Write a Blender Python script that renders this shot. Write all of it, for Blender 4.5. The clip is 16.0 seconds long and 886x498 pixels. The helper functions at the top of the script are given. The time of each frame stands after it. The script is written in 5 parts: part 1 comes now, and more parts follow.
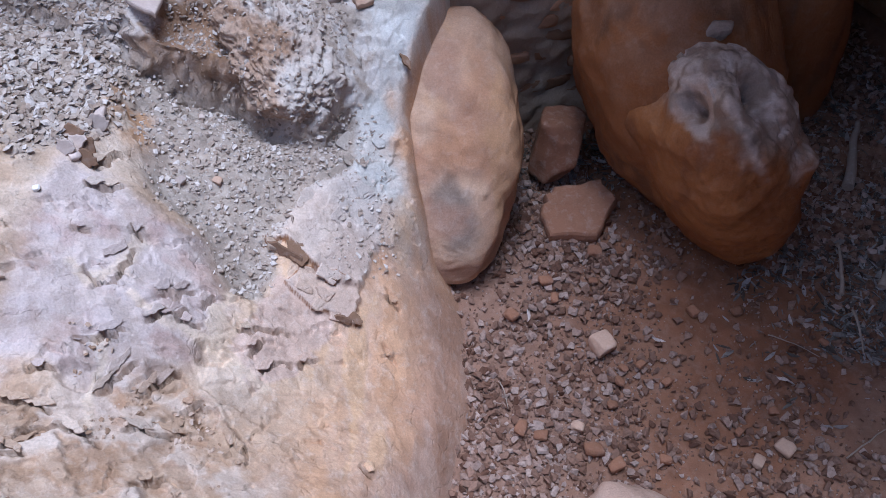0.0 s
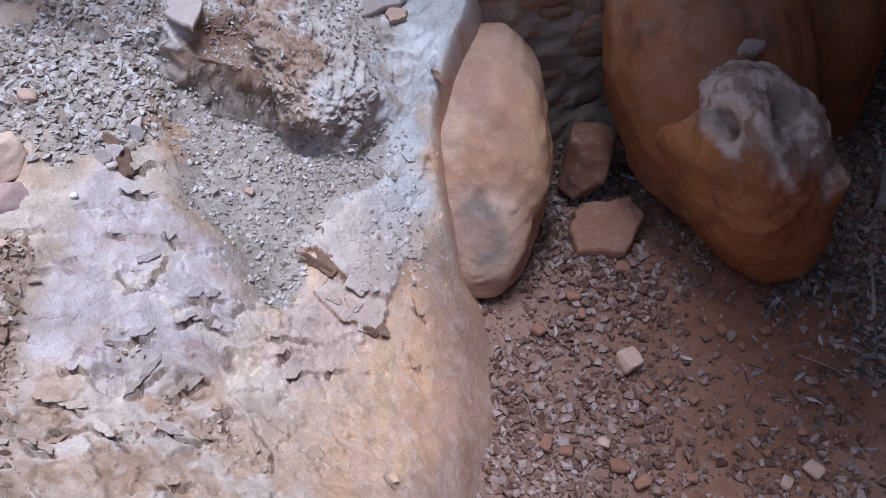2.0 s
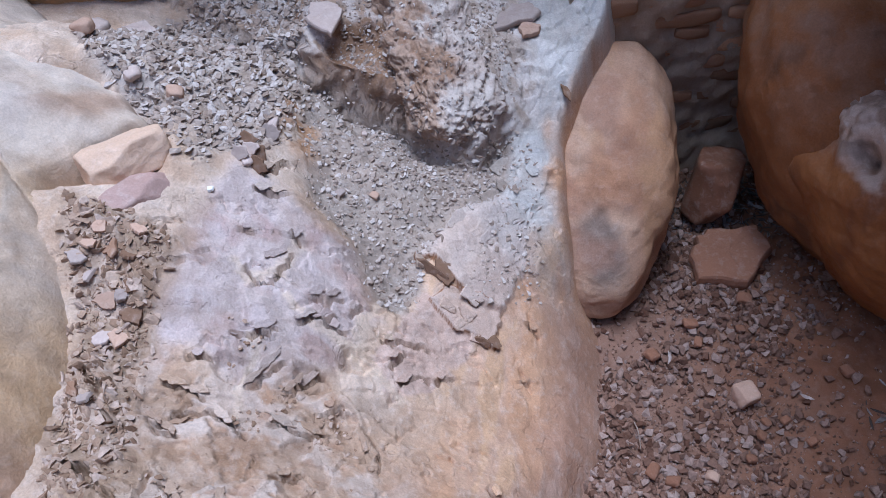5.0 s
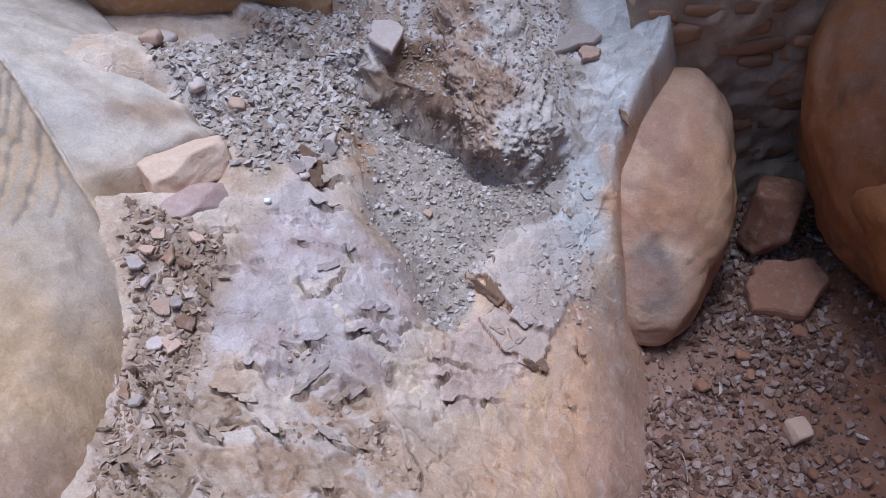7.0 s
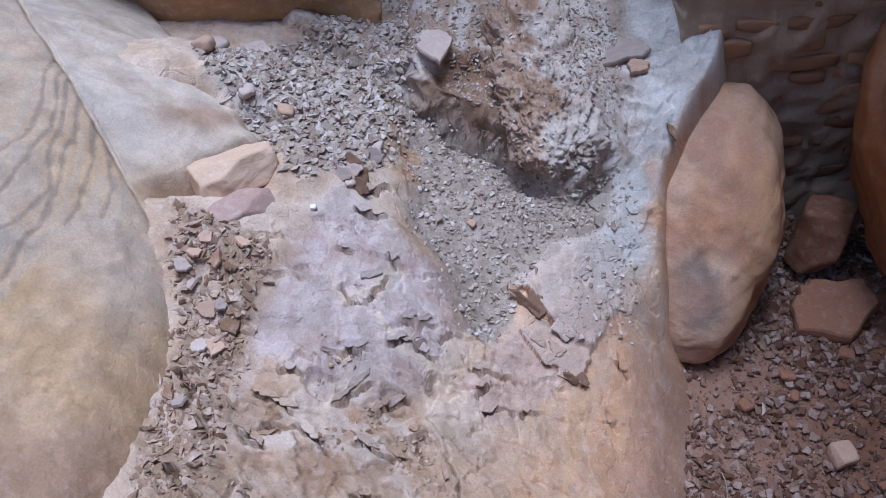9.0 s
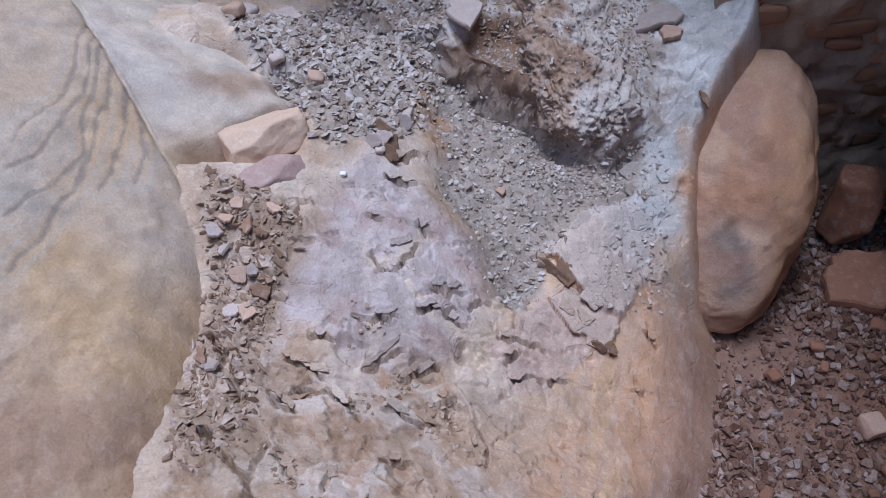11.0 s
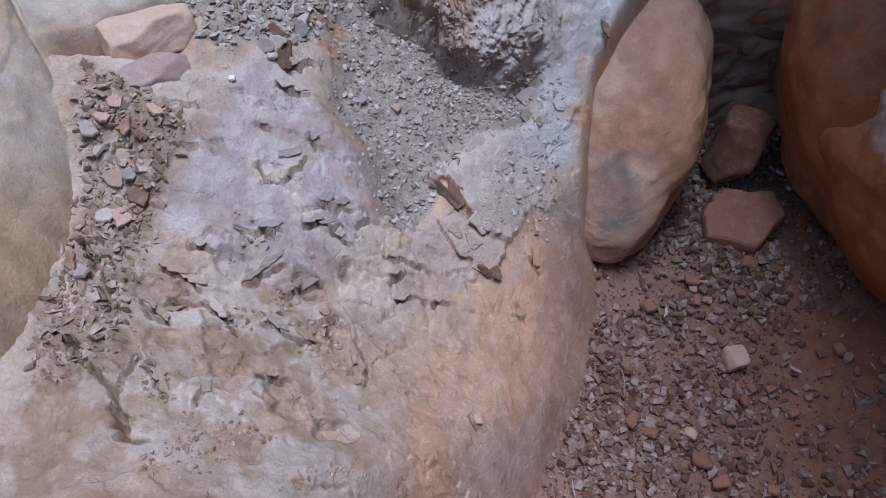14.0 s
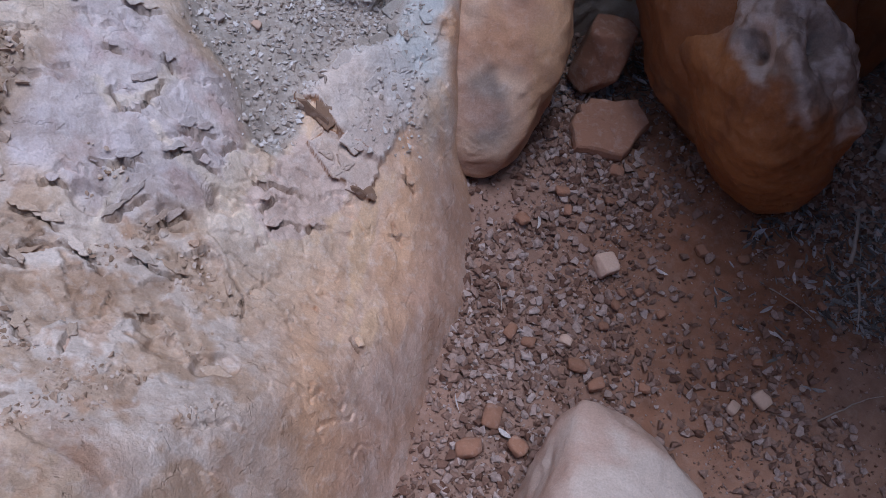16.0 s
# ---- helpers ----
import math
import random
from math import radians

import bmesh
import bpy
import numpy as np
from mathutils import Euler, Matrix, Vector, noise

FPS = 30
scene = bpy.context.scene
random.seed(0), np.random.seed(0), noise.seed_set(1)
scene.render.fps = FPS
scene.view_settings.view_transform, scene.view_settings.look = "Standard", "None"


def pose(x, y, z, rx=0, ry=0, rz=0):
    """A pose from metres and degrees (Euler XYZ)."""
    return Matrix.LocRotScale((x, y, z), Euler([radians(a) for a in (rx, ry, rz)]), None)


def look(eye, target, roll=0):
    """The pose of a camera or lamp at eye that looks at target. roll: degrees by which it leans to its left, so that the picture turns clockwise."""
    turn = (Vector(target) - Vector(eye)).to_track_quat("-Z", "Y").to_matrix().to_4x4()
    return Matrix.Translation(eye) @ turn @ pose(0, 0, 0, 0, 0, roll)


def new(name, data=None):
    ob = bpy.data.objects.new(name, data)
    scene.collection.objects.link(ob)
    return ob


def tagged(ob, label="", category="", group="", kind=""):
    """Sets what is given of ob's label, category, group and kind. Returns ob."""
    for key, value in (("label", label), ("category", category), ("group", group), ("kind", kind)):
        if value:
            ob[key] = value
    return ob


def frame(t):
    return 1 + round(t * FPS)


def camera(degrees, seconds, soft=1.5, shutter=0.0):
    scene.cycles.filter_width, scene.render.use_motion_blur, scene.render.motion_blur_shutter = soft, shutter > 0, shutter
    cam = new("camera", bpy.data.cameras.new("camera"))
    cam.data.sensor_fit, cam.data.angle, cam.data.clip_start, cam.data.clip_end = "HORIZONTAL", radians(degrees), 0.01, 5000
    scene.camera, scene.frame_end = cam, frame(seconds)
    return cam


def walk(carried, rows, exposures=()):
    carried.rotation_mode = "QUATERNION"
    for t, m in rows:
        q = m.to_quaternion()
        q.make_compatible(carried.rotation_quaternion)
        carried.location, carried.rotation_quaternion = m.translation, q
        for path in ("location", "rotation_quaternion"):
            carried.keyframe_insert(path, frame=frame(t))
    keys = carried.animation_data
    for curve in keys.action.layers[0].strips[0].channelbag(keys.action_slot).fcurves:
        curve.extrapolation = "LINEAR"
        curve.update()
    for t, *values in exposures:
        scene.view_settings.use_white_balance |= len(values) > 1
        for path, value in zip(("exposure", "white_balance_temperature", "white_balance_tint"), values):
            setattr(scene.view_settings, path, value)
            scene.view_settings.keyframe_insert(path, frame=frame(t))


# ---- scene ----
cam = camera(52.349, 16.0, soft=0.65)
walk(cam, [
    (0.0, pose(0.0275, 0.0111, 1.8010, 37.760, -0.471, -17.698)),
    (0.5, pose(0.0277, 0.0078, 1.8032, 37.999, -0.231, -17.322)),
    (1.0, pose(0.0276, 0.0042, 1.8042, 38.347, -0.048, -16.892)),
    (1.5, pose(0.0229, 0.0036, 1.8033, 38.537, -0.035, -16.614)),
    (2.0, pose(0.0241, 0.0004, 1.8055, 38.790, 0.355, -15.859)),
    (2.5, pose(0.0173, -0.0012, 1.8051, 39.082, 0.908, -14.848)),
    (3.0, pose(0.0162, -0.0022, 1.8069, 39.411, 1.634, -13.303)),
    (3.5, pose(0.0111, -0.0027, 1.8056, 39.692, 2.213, -11.599)),
    (4.0, pose(0.0078, -0.0005, 1.8055, 39.788, 2.731, -10.080)),
    (6.5, pose(-0.0001, -0.0016, 1.8080, 40.727, 3.524, -6.017)),
    (7.0, pose(-0.0000, 0.0000, 1.8083, 41.348, 4.008, -4.541)),
    (7.5, pose(-0.0044, 0.0003, 1.8101, 41.874, 4.371, -3.404)),
    (8.0, pose(-0.0039, 0.0032, 1.8108, 42.119, 4.637, -2.706)),
    (10.5, pose(-0.0166, 0.0003, 1.8117, 41.360, 5.291, -0.690)),
    (11.0, pose(-0.0181, 0.0002, 1.8096, 40.268, 5.725, -0.433)),
    (11.5, pose(-0.0196, 0.0032, 1.8057, 39.138, 5.764, 0.153)),
    (12.0, pose(-0.0167, 0.0063, 1.8056, 38.255, 4.687, 1.598)),
    (12.5, pose(-0.0224, 0.0081, 1.7999, 37.260, 2.967, 2.183)),
    (13.0, pose(-0.0178, 0.0125, 1.8020, 36.426, 1.356, 1.722)),
    (13.5, pose(-0.0150, 0.0196, 1.8009, 35.440, -0.369, -0.053)),
    (14.0, pose(-0.0140, 0.0261, 1.7972, 34.644, -1.784, -1.968)),
    (14.5, pose(-0.0109, 0.0289, 1.7980, 33.902, -3.176, -3.722)),
    (15.0, pose(-0.0145, 0.0358, 1.7922, 32.747, -4.707, -5.337)),
    (15.5, pose(-0.0186, 0.0445, 1.7871, 31.083, -6.135, -7.081)),
    (16.0, pose(-0.0181, 0.0514, 1.7843, 29.659, -7.237, -8.652)),
], exposures=[(0.0, 1.37, 5060, 11), (4.0, 1.27, 5060, 11), (7.0, 1.12, 5060, 11), (11.0, 0.93, 5060, 11), (12.5, 0.80, 5060, 11), (16.0, 0.84, 5000, 12)])

# ---- daylight: open shade under a cliff, sky from the left and from behind ----
SKY_ELEVATION, SKY_TURN = radians(70), radians(-90)
world = bpy.data.worlds.new("sky")
scene.world = world
world.use_nodes = True
wn = world.node_tree
sky = wn.nodes.new("ShaderNodeTexSky")
sky.sky_type = 'NISHITA'
sky.sun_disc = False
sky.sun_elevation = SKY_ELEVATION
sky.sun_rotation = SKY_TURN
sky.dust_density = 1.0
wn.nodes["Background"].inputs[1].default_value = 0.075
wn.links.new(sky.outputs[0], wn.nodes["Background"].inputs[0])
sun_data = bpy.data.lights.new("sun", 'SUN')
sun_data.energy = 1.7
sun_data.angle = radians(26)
sun_data.color = (1.0, 0.96, 0.93)
sun = new("sun", sun_data)
sun.matrix_world = look((0.15, 0.05, 4.4), (0, 0, 0))

# ---- noise on arrays ----


def hashed(*idx, seed=0):
    """A value from 0 to 1 for each lattice place."""
    h = np.full(np.broadcast(*idx).shape, 374761393 * (seed + 1) % 4294967291, dtype=np.uint64)
    for k, i in zip((668265263, 2246822519, 3266489917), idx):
        h = (h ^ (np.asarray(i, dtype=np.int64).astype(np.uint64) * np.uint64(k))) & np.uint64(0xFFFFFFFF)
        h = ((h ^ (h >> np.uint64(15))) * np.uint64(2246822519)) & np.uint64(0xFFFFFFFF)
        h = ((h ^ (h >> np.uint64(13))) * np.uint64(3266489917)) & np.uint64(0xFFFFFFFF)
        h = h ^ (h >> np.uint64(16))
    return (h & np.uint64(0xFFFFFF)).astype(float) / 0xFFFFFF


def value2(x, y, seed=0):
    xi, yi = np.floor(x), np.floor(y)
    fx, fy = x - xi, y - yi
    fx, fy = fx * fx * fx * (fx * (fx * 6 - 15) + 10), fy * fy * fy * (fy * (fy * 6 - 15) + 10)
    xi, yi = xi.astype(int), yi.astype(int)
    a = hashed(xi, yi, seed=seed) * (1 - fx) + hashed(xi + 1, yi, seed=seed) * fx
    b = hashed(xi, yi + 1, seed=seed) * (1 - fx) + hashed(xi + 1, yi + 1, seed=seed) * fx
    return (a * (1 - fy) + b * fy) * 2 - 1


def fbm2(x, y, size, octaves=4, seed=0, fall=0.5):
    """Cloudy noise, about -1 to 1, with its largest forms of that size in metres."""
    x, y = np.asarray(x, float), np.asarray(y, float)
    out, amp, total = np.zeros(np.broadcast(x, y).shape), 1.0, 0.0
    for o in range(octaves):
        turn = 0.7 + o * 1.3
        u = (x * math.cos(turn) - y * math.sin(turn)) / size + 13.7 * o
        v = (x * math.sin(turn) + y * math.cos(turn)) / size - 7.1 * o
        out += amp * value2(u, v, seed + 17 * o)
        total += amp
        amp *= fall
        size *= 0.5
    return out / total * 1.6


def fbm3(p, size, octaves=4, seed=0, fall=0.5):
    """The same for points in space, from three flat fields."""
    x, y, z = p[:, 0], p[:, 1], p[:, 2]
    a = fbm2(x + 0.37 * z, y - 0.61 * z, size, octaves, seed, fall)
    b = fbm2(y + 0.43 * x, z - 0.29 * x, size, octaves, seed + 5, fall)
    c = fbm2(z + 0.51 * y, x - 0.33 * y, size, octaves, seed + 9, fall)
    return (a + b + c) * 0.6


def cells(x, y, size, seed=0):
    """Broken plates: distance to the plate's edge (in plate sizes), a value of the plate, and a tilt."""
    u, v = x / size, y / size
    ui, vi = np.floor(u).astype(int), np.floor(v).astype(int)
    d1 = np.full(u.shape, 9.0)
    d2 = np.full(u.shape, 9.0)
    val, du, dv = np.zeros(u.shape), np.zeros(u.shape), np.zeros(u.shape)
    for i in (-1, 0, 1):
        for j in (-1, 0, 1):
            cx = ui + i + hashed(ui + i, vi + j, seed=seed)
            cy = vi + j + hashed(ui + i, vi + j, seed=seed + 3)
            d = np.hypot(u - cx, v - cy)
            near = d < d1
            d2 = np.where(near, d1, np.minimum(d2, d))
            val = np.where(near, hashed(ui + i, vi + j, seed=seed + 7), val)
            du, dv = np.where(near, u - cx, du), np.where(near, v - cy, dv)
            d1 = np.where(near, d, d1)
    return d2 - d1, val, du * (val * 7 % 1 - 0.5) + dv * (val * 13 % 1 - 0.5)


def step(a, b, x):
    t = np.clip((x - a) / (b - a), 0, 1)
    return t * t * (3 - 2 * t)


def smin(a, b, k):
    h = np.clip(0.5 + 0.5 * (b - a) / k, 0, 1)
    return b * (1 - h) + a * h - k * h * (1 - h)


def smax(a, b, k):
    return -smin(-a, -b, k)


def spot(x, y, cx, cy, rx, ry, turn=0.0, soft=0.5):
    """1 inside an oval, falling to 0 at its edge."""
    c, s = math.cos(turn), math.sin(turn)
    dx, dy = x - cx, y - cy
    d = np.hypot((dx * c + dy * s) / rx, (dy * c - dx * s) / ry)
    return 1 - step(1 - soft, 1 + soft, d)


def inside(x, y, corners, soft=0.02):
    """1 inside a polygon, 0 outside, with a soft edge."""
    sign = np.zeros(x.shape, bool)
    dist = np.full(x.shape, 9.0)
    n = len(corners)
    for k in range(n):
        (ax, ay), (bx, by) = corners[k], corners[(k + 1) % n]
        t = np.clip(((x - ax) * (bx - ax) + (y - ay) * (by - ay)) / ((bx - ax) ** 2 + (by - ay) ** 2), 0, 1)
        dist = np.minimum(dist, np.hypot(x - ax - t * (bx - ax), y - ay - t * (by - ay)))
        if ay != by:
            cross = (ay > y) != (by > y)
            sign ^= cross & (x < (bx - ax) * (y - ay) / (by - ay) + ax)
    return step(-soft, soft, np.where(sign, dist, -dist))


def polyline(x, y, pts):
    """The distance to a line of points."""
    dist = np.full(x.shape, 9.0)
    for (ax, ay), (bx, by) in zip(pts, pts[1:]):
        t = np.clip(((x - ax) * (bx - ax) + (y - ay) * (by - ay)) / ((bx - ax) ** 2 + (by - ay) ** 2), 0, 1)
        dist = np.minimum(dist, np.hypot(x - ax - t * (bx - ax), y - ay - t * (by - ay)))
    return dist


# ---- materials ----
def nodes_of(name):
    m = bpy.data.materials.new(name)
    m.use_nodes = True
    t = m.node_tree
    return m, t, t.nodes["Principled BSDF"]


def node(t, kind, **values):
    n = t.nodes.new(kind)
    for key, value in values.items():
        n.inputs[key.replace("_", " ")].default_value = value
    return n


def mixed(t, factor, a, b, blend='MIX'):
    n = t.nodes.new("ShaderNodeMix")
    n.data_type, n.blend_type = 'RGBA', blend
    for socket, value in ((n.inputs[0], factor), (n.inputs[6], a), (n.inputs[7], b)):
        if hasattr(value, "is_output"):
            t.links.new(value, socket)
        else:
            socket.default_value = value if isinstance(value, float) else (*value, 1.0)
    return n.outputs[2]


def ranged(t, value, lo, hi, to_lo=0.0, to_hi=1.0):
    n = t.nodes.new("ShaderNodeMapRange")
    n.inputs[1].default_value, n.inputs[2].default_value = lo, hi
    n.inputs[3].default_value, n.inputs[4].default_value = to_lo, to_hi
    t.links.new(value, n.inputs[0])
    return n.outputs[0]


def noisy(t, where, scale, detail=6.0, rough=0.6, warp=0.0):
    n = node(t, "ShaderNodeTexNoise", Scale=scale, Detail=detail, Roughness=rough, Distortion=warp)
    t.links.new(where, n.inputs["Vector"])
    return n.outputs[0]


def rock_material(name, base=None, grain=0.10, stain=0.18, bump=0.5, rough=0.9, vary=0.0, gloss=0.25, fine=240.0, crazed=0.0):
    """Stone: the mesh's own tint or one colour, with stains, grain and a fine relief."""
    m, t, bsdf = nodes_of(name)
    where = t.nodes.new("ShaderNodeTexCoord").outputs["Object"]
    if base is None:
        a = t.nodes.new("ShaderNodeAttribute")
        a.attribute_name = "tint"
        colour = a.outputs["Color"]
    else:
        colour = mixed(t, 0.0, base, base)
    big = noisy(t, where, 9.0, 8.0, 0.62, 0.6)
    mid = noisy(t, where, 48.0, 8.0, 0.65, 0.3)
    small = noisy(t, where, fine, 5.0, 0.7)
    colour = mixed(t, ranged(t, big, 0.42, 0.72, 0.0, stain), colour, (0.30, 0.17, 0.10), 'MIX')
    colour = mixed(t, ranged(t, mid, 0.50, 0.75, 0.0, stain * 1.2), colour, (0.78, 0.70, 0.64), 'MIX')
    dark = t.nodes.new("ShaderNodeMath")
    dark.operation = 'MULTIPLY_ADD'
    t.links.new(small, dark.inputs[0])
    dark.inputs[1].default_value, dark.inputs[2].default_value = grain * 4, 1 - grain * 2
    colour = mixed(t, 1.0, colour, dark.outputs[0], 'MULTIPLY')
    if vary:
        info = t.nodes.new("ShaderNodeObjectInfo")
        colour = mixed(t, 1.0, colour, ranged(t, info.outputs["Random"], 0, 1, 1 - vary, 1 + vary), 'MULTIPLY')
    t.links.new(colour, bsdf.inputs["Base Color"])
    bsdf.inputs["Roughness"].default_value = rough
    bsdf.inputs["Specular IOR Level"].default_value = gloss
    b1 = node(t, "ShaderNodeBump", Strength=bump, Distance=0.004)
    t.links.new(mid, b1.inputs["Height"])
    b2 = node(t, "ShaderNodeBump", Strength=bump * 0.9, Distance=0.0012)
    t.links.new(small, b2.inputs["Height"])
    t.links.new(b1.outputs[0], b2.inputs["Normal"])
    last = b2.outputs[0]
    if crazed:
        shift = node(t, "ShaderNodeVectorMath")
        shift.operation = 'MULTIPLY_ADD'
        cloud = node(t, "ShaderNodeTexNoise", Scale=22.0, Detail=4.0)
        t.links.new(where, cloud.inputs["Vector"])
        t.links.new(cloud.outputs["Color"], shift.inputs[0])
        shift.inputs[1].default_value = (0.09, 0.07, 0.07)
        t.links.new(where, shift.inputs[2])
        vor = t.nodes.new("ShaderNodeTexVoronoi")
        vor.feature = 'DISTANCE_TO_EDGE'
        vor.inputs["Scale"].default_value = 17.0
        t.links.new(shift.outputs[0], vor.inputs["Vector"])
        plates = t.nodes.new("ShaderNodeTexVoronoi")
        plates.inputs["Scale"].default_value = 31.0
        t.links.new(shift.outputs[0], plates.inputs["Vector"])
        sheets = node(t, "ShaderNodeBump", Distance=0.013)
        broken = t.nodes.new("ShaderNodeMath")
        broken.operation = 'MULTIPLY'
        t.links.new(a.outputs["Alpha"], broken.inputs[0])
        t.links.new(ranged(t, noisy(t, where, 11.0, 5.0), 0.47, 0.56), broken.inputs[1])
        t.links.new(broken.outputs[0], sheets.inputs["Strength"])
        t.links.new(plates.outputs["Color"], sheets.inputs["Height"])
        t.links.new(last, sheets.inputs["Normal"])
        last = sheets.outputs[0]
        gap = ranged(t, vor.outputs["Distance"], 0.0, 0.035)
        some = ranged(t, noisy(t, where, 19.0, 5.0), 0.53, 0.60)
        line = mixed(t, some, (1.0, 1.0, 1.0), gap)
        b3 = node(t, "ShaderNodeBump", Strength=crazed, Distance=0.006)
        t.links.new(line, b3.inputs["Height"])
        t.links.new(last, b3.inputs["Normal"])
        last = b3.outputs[0]
    t.links.new(last, bsdf.inputs["Normal"])
    return m


def island_material(name, a, b, c, rough=0.9):
    """Loose bits in one mesh: a colour for each bit."""
    m, t, bsdf = nodes_of(name)
    geo = t.nodes.new("ShaderNodeNewGeometry")
    ramp = t.nodes.new("ShaderNodeValToRGB")
    ramp.color_ramp.elements[0].color, ramp.color_ramp.elements[1].color = (*a, 1), (*c, 1)
    e = ramp.color_ramp.elements.new(0.55)
    e.color = (*b, 1)
    t.links.new(geo.outputs["Random Per Island"], ramp.inputs[0])
    where = t.nodes.new("ShaderNodeTexCoord").outputs["Object"]
    colour = mixed(t, 1.0, ramp.outputs[0], ranged(t, noisy(t, where, 160.0, 4.0), 0.3, 0.7, 0.75, 1.2), 'MULTIPLY')
    t.links.new(colour, bsdf.inputs["Base Color"])
    bsdf.inputs["Roughness"].default_value = rough
    bsdf.inputs["Specular IOR Level"].default_value = 0.2
    bump = node(t, "ShaderNodeBump", Strength=0.6, Distance=0.002)
    t.links.new(noisy(t, where, 220.0, 4.0), bump.inputs["Height"])
    t.links.new(bump.outputs[0], bsdf.inputs["Normal"])
    return m


BED = rock_material("flaking_sandstone", grain=0.20, stain=0.24, bump=1.1, crazed=0.45)
SMOOTH = rock_material("smooth_sandstone", grain=0.18, stain=0.12, bump=0.9)
VARNISH = rock_material("varnished_boulder", grain=0.20, stain=0.05, bump=0.9, rough=0.66, gloss=0.3)
EARTH = rock_material("red_earth", grain=0.16, stain=0.08, bump=0.9, fine=420.0)
STONE = rock_material("wall_stone", (0.42, 0.235, 0.135), grain=0.16, stain=0.2, bump=0.8, vary=0.35)
MORTAR = rock_material("mud_mortar", (0.38, 0.29, 0.21), grain=0.14, stain=0.12, bump=1.0)
CLIFF = rock_material("cliff_rock", (0.34, 0.20, 0.11), grain=0.1, stain=0.2, bump=0.8)
RED = rock_material("red_sandstone", (0.30, 0.15, 0.09), grain=0.12, stain=0.14, bump=0.6, vary=0.15)
PEACH = rock_material("pale_sandstone", (0.50, 0.34, 0.25), grain=0.10, stain=0.15, bump=0.5, vary=0.2)
FLAKE = rock_material("shale_flake", (0.44, 0.36, 0.32), grain=0.1, stain=0.2, bump=0.5, vary=0.25)
RUST = rock_material("rusty_flake", (0.25, 0.15, 0.095), grain=0.14, stain=0.2, bump=0.6, vary=0.3)
UNDERSIDE = rock_material("dark_flake_underside", (0.19, 0.115, 0.075), grain=0.16, stain=0.2, bump=0.8)
GRAVEL = island_material("gravel_bits", (0.13, 0.065, 0.042), (0.27, 0.165, 0.12), (0.42, 0.32, 0.275))
CHIPS = island_material("grey_chips", (0.27, 0.205, 0.16), (0.40, 0.33, 0.28), (0.56, 0.50, 0.46))
SHARDS = island_material("brown_shards", (0.22, 0.14, 0.09), (0.37, 0.26, 0.185), (0.50, 0.39, 0.32))
LITTER = island_material("dry_leaves", (0.07, 0.05, 0.04), (0.17, 0.145, 0.125), (0.40, 0.36, 0.34))
TWIG = rock_material("dry_twig", (0.34, 0.28, 0.23), grain=0.12, stain=0.2, bump=0.5)


# ---- makers ----
def link_mesh(name, verts, faces, material, tint=None, smooth=True, parent=None):
    me = bpy.data.meshes.new(name)
    verts, faces = np.asarray(verts, np.float32), np.asarray(faces, np.int32)
    k = faces.shape[1]
    me.vertices.add(len(verts))
    me.vertices.foreach_set("co", verts.ravel())
    me.loops.add(faces.size)
    me.loops.foreach_set("vertex_index", faces.ravel())
    me.polygons.add(len(faces))
    me.polygons.foreach_set("loop_start", np.arange(0, faces.size, k, dtype=np.int32))
    me.polygons.foreach_set("loop_total", np.full(len(faces), k, np.int32))
    me.polygons.foreach_set("use_smooth", np.full(len(faces), smooth))
    me.update(calc_edges=True)
    me.validate()
    if tint is not None:
        att = me.color_attributes.new("tint", 'FLOAT_COLOR', 'POINT')
        att.data.foreach_set("color", (tint if tint.shape[1] == 4 else np.c_[tint, np.ones(len(tint))]).astype(np.float32).ravel())
    me.materials.append(material)
    ob = new(name, me)
    ob.parent = parent
    return ob


def sheet(name, x0, x1, y0, y1, pitch, height, paint, material, keep=None, crumple=0.0, pieces=None, naming=()):
    """A relief of rock or ground over a rectangle of the plan."""
    xs, ys = np.arange(x0, x1 + pitch / 2, pitch), np.arange(y0, y1 + pitch / 2, pitch)
    x, y = np.meshgrid(xs, ys)
    z = height(x, y)
    nx, ny = len(xs), len(ys)
    i = np.arange(nx * ny).reshape(ny, nx)
    f = np.stack([i[:-1, :-1], i[:-1, 1:], i[1:, 1:], i[1:, :-1]], -1).reshape(-1, 4)
    if keep is not None:
        ok = keep(x, y, z).ravel()
        f = f[ok[f].any(1)]
    used = np.unique(f)
    back = np.zeros(nx * ny, np.int64)
    back[used] = np.arange(len(used))
    v = np.c_[x.ravel(), y.ravel(), z.ravel()][used]
    tint = paint(v[:, 0], v[:, 1], v[:, 2])
    if crumple:
        a, b, c = v.T.copy()
        gy, gx = np.gradient(z, pitch)
        crumple = crumple * step(1.2, 2.6, np.hypot(gx, gy).ravel()[used]) * step(0.38, 0.30, a) * step(1.25, 1.35, b)
        v[:, 0] += crumple * fbm2(b + 0.2 * a, c * 1.6, 0.05, 4, 131)
        v[:, 1] += crumple * fbm2(a - 0.2 * b, c * 1.6, 0.05, 4, 132)
    f = back[f]
    if pieces is None:
        return link_mesh(name, v, f, material, tint)
    owner = new(name)
    mid = v[f].mean(1)
    kind = pieces(mid[:, 0], mid[:, 1])
    for k, word in enumerate(naming):
        g = f[kind == k]
        at = np.unique(g)
        back = np.zeros(len(v), np.int64)
        back[at] = np.arange(len(at))
        link_mesh(word, v[at], back[g], material, tint[at], parent=owner)
    return owner


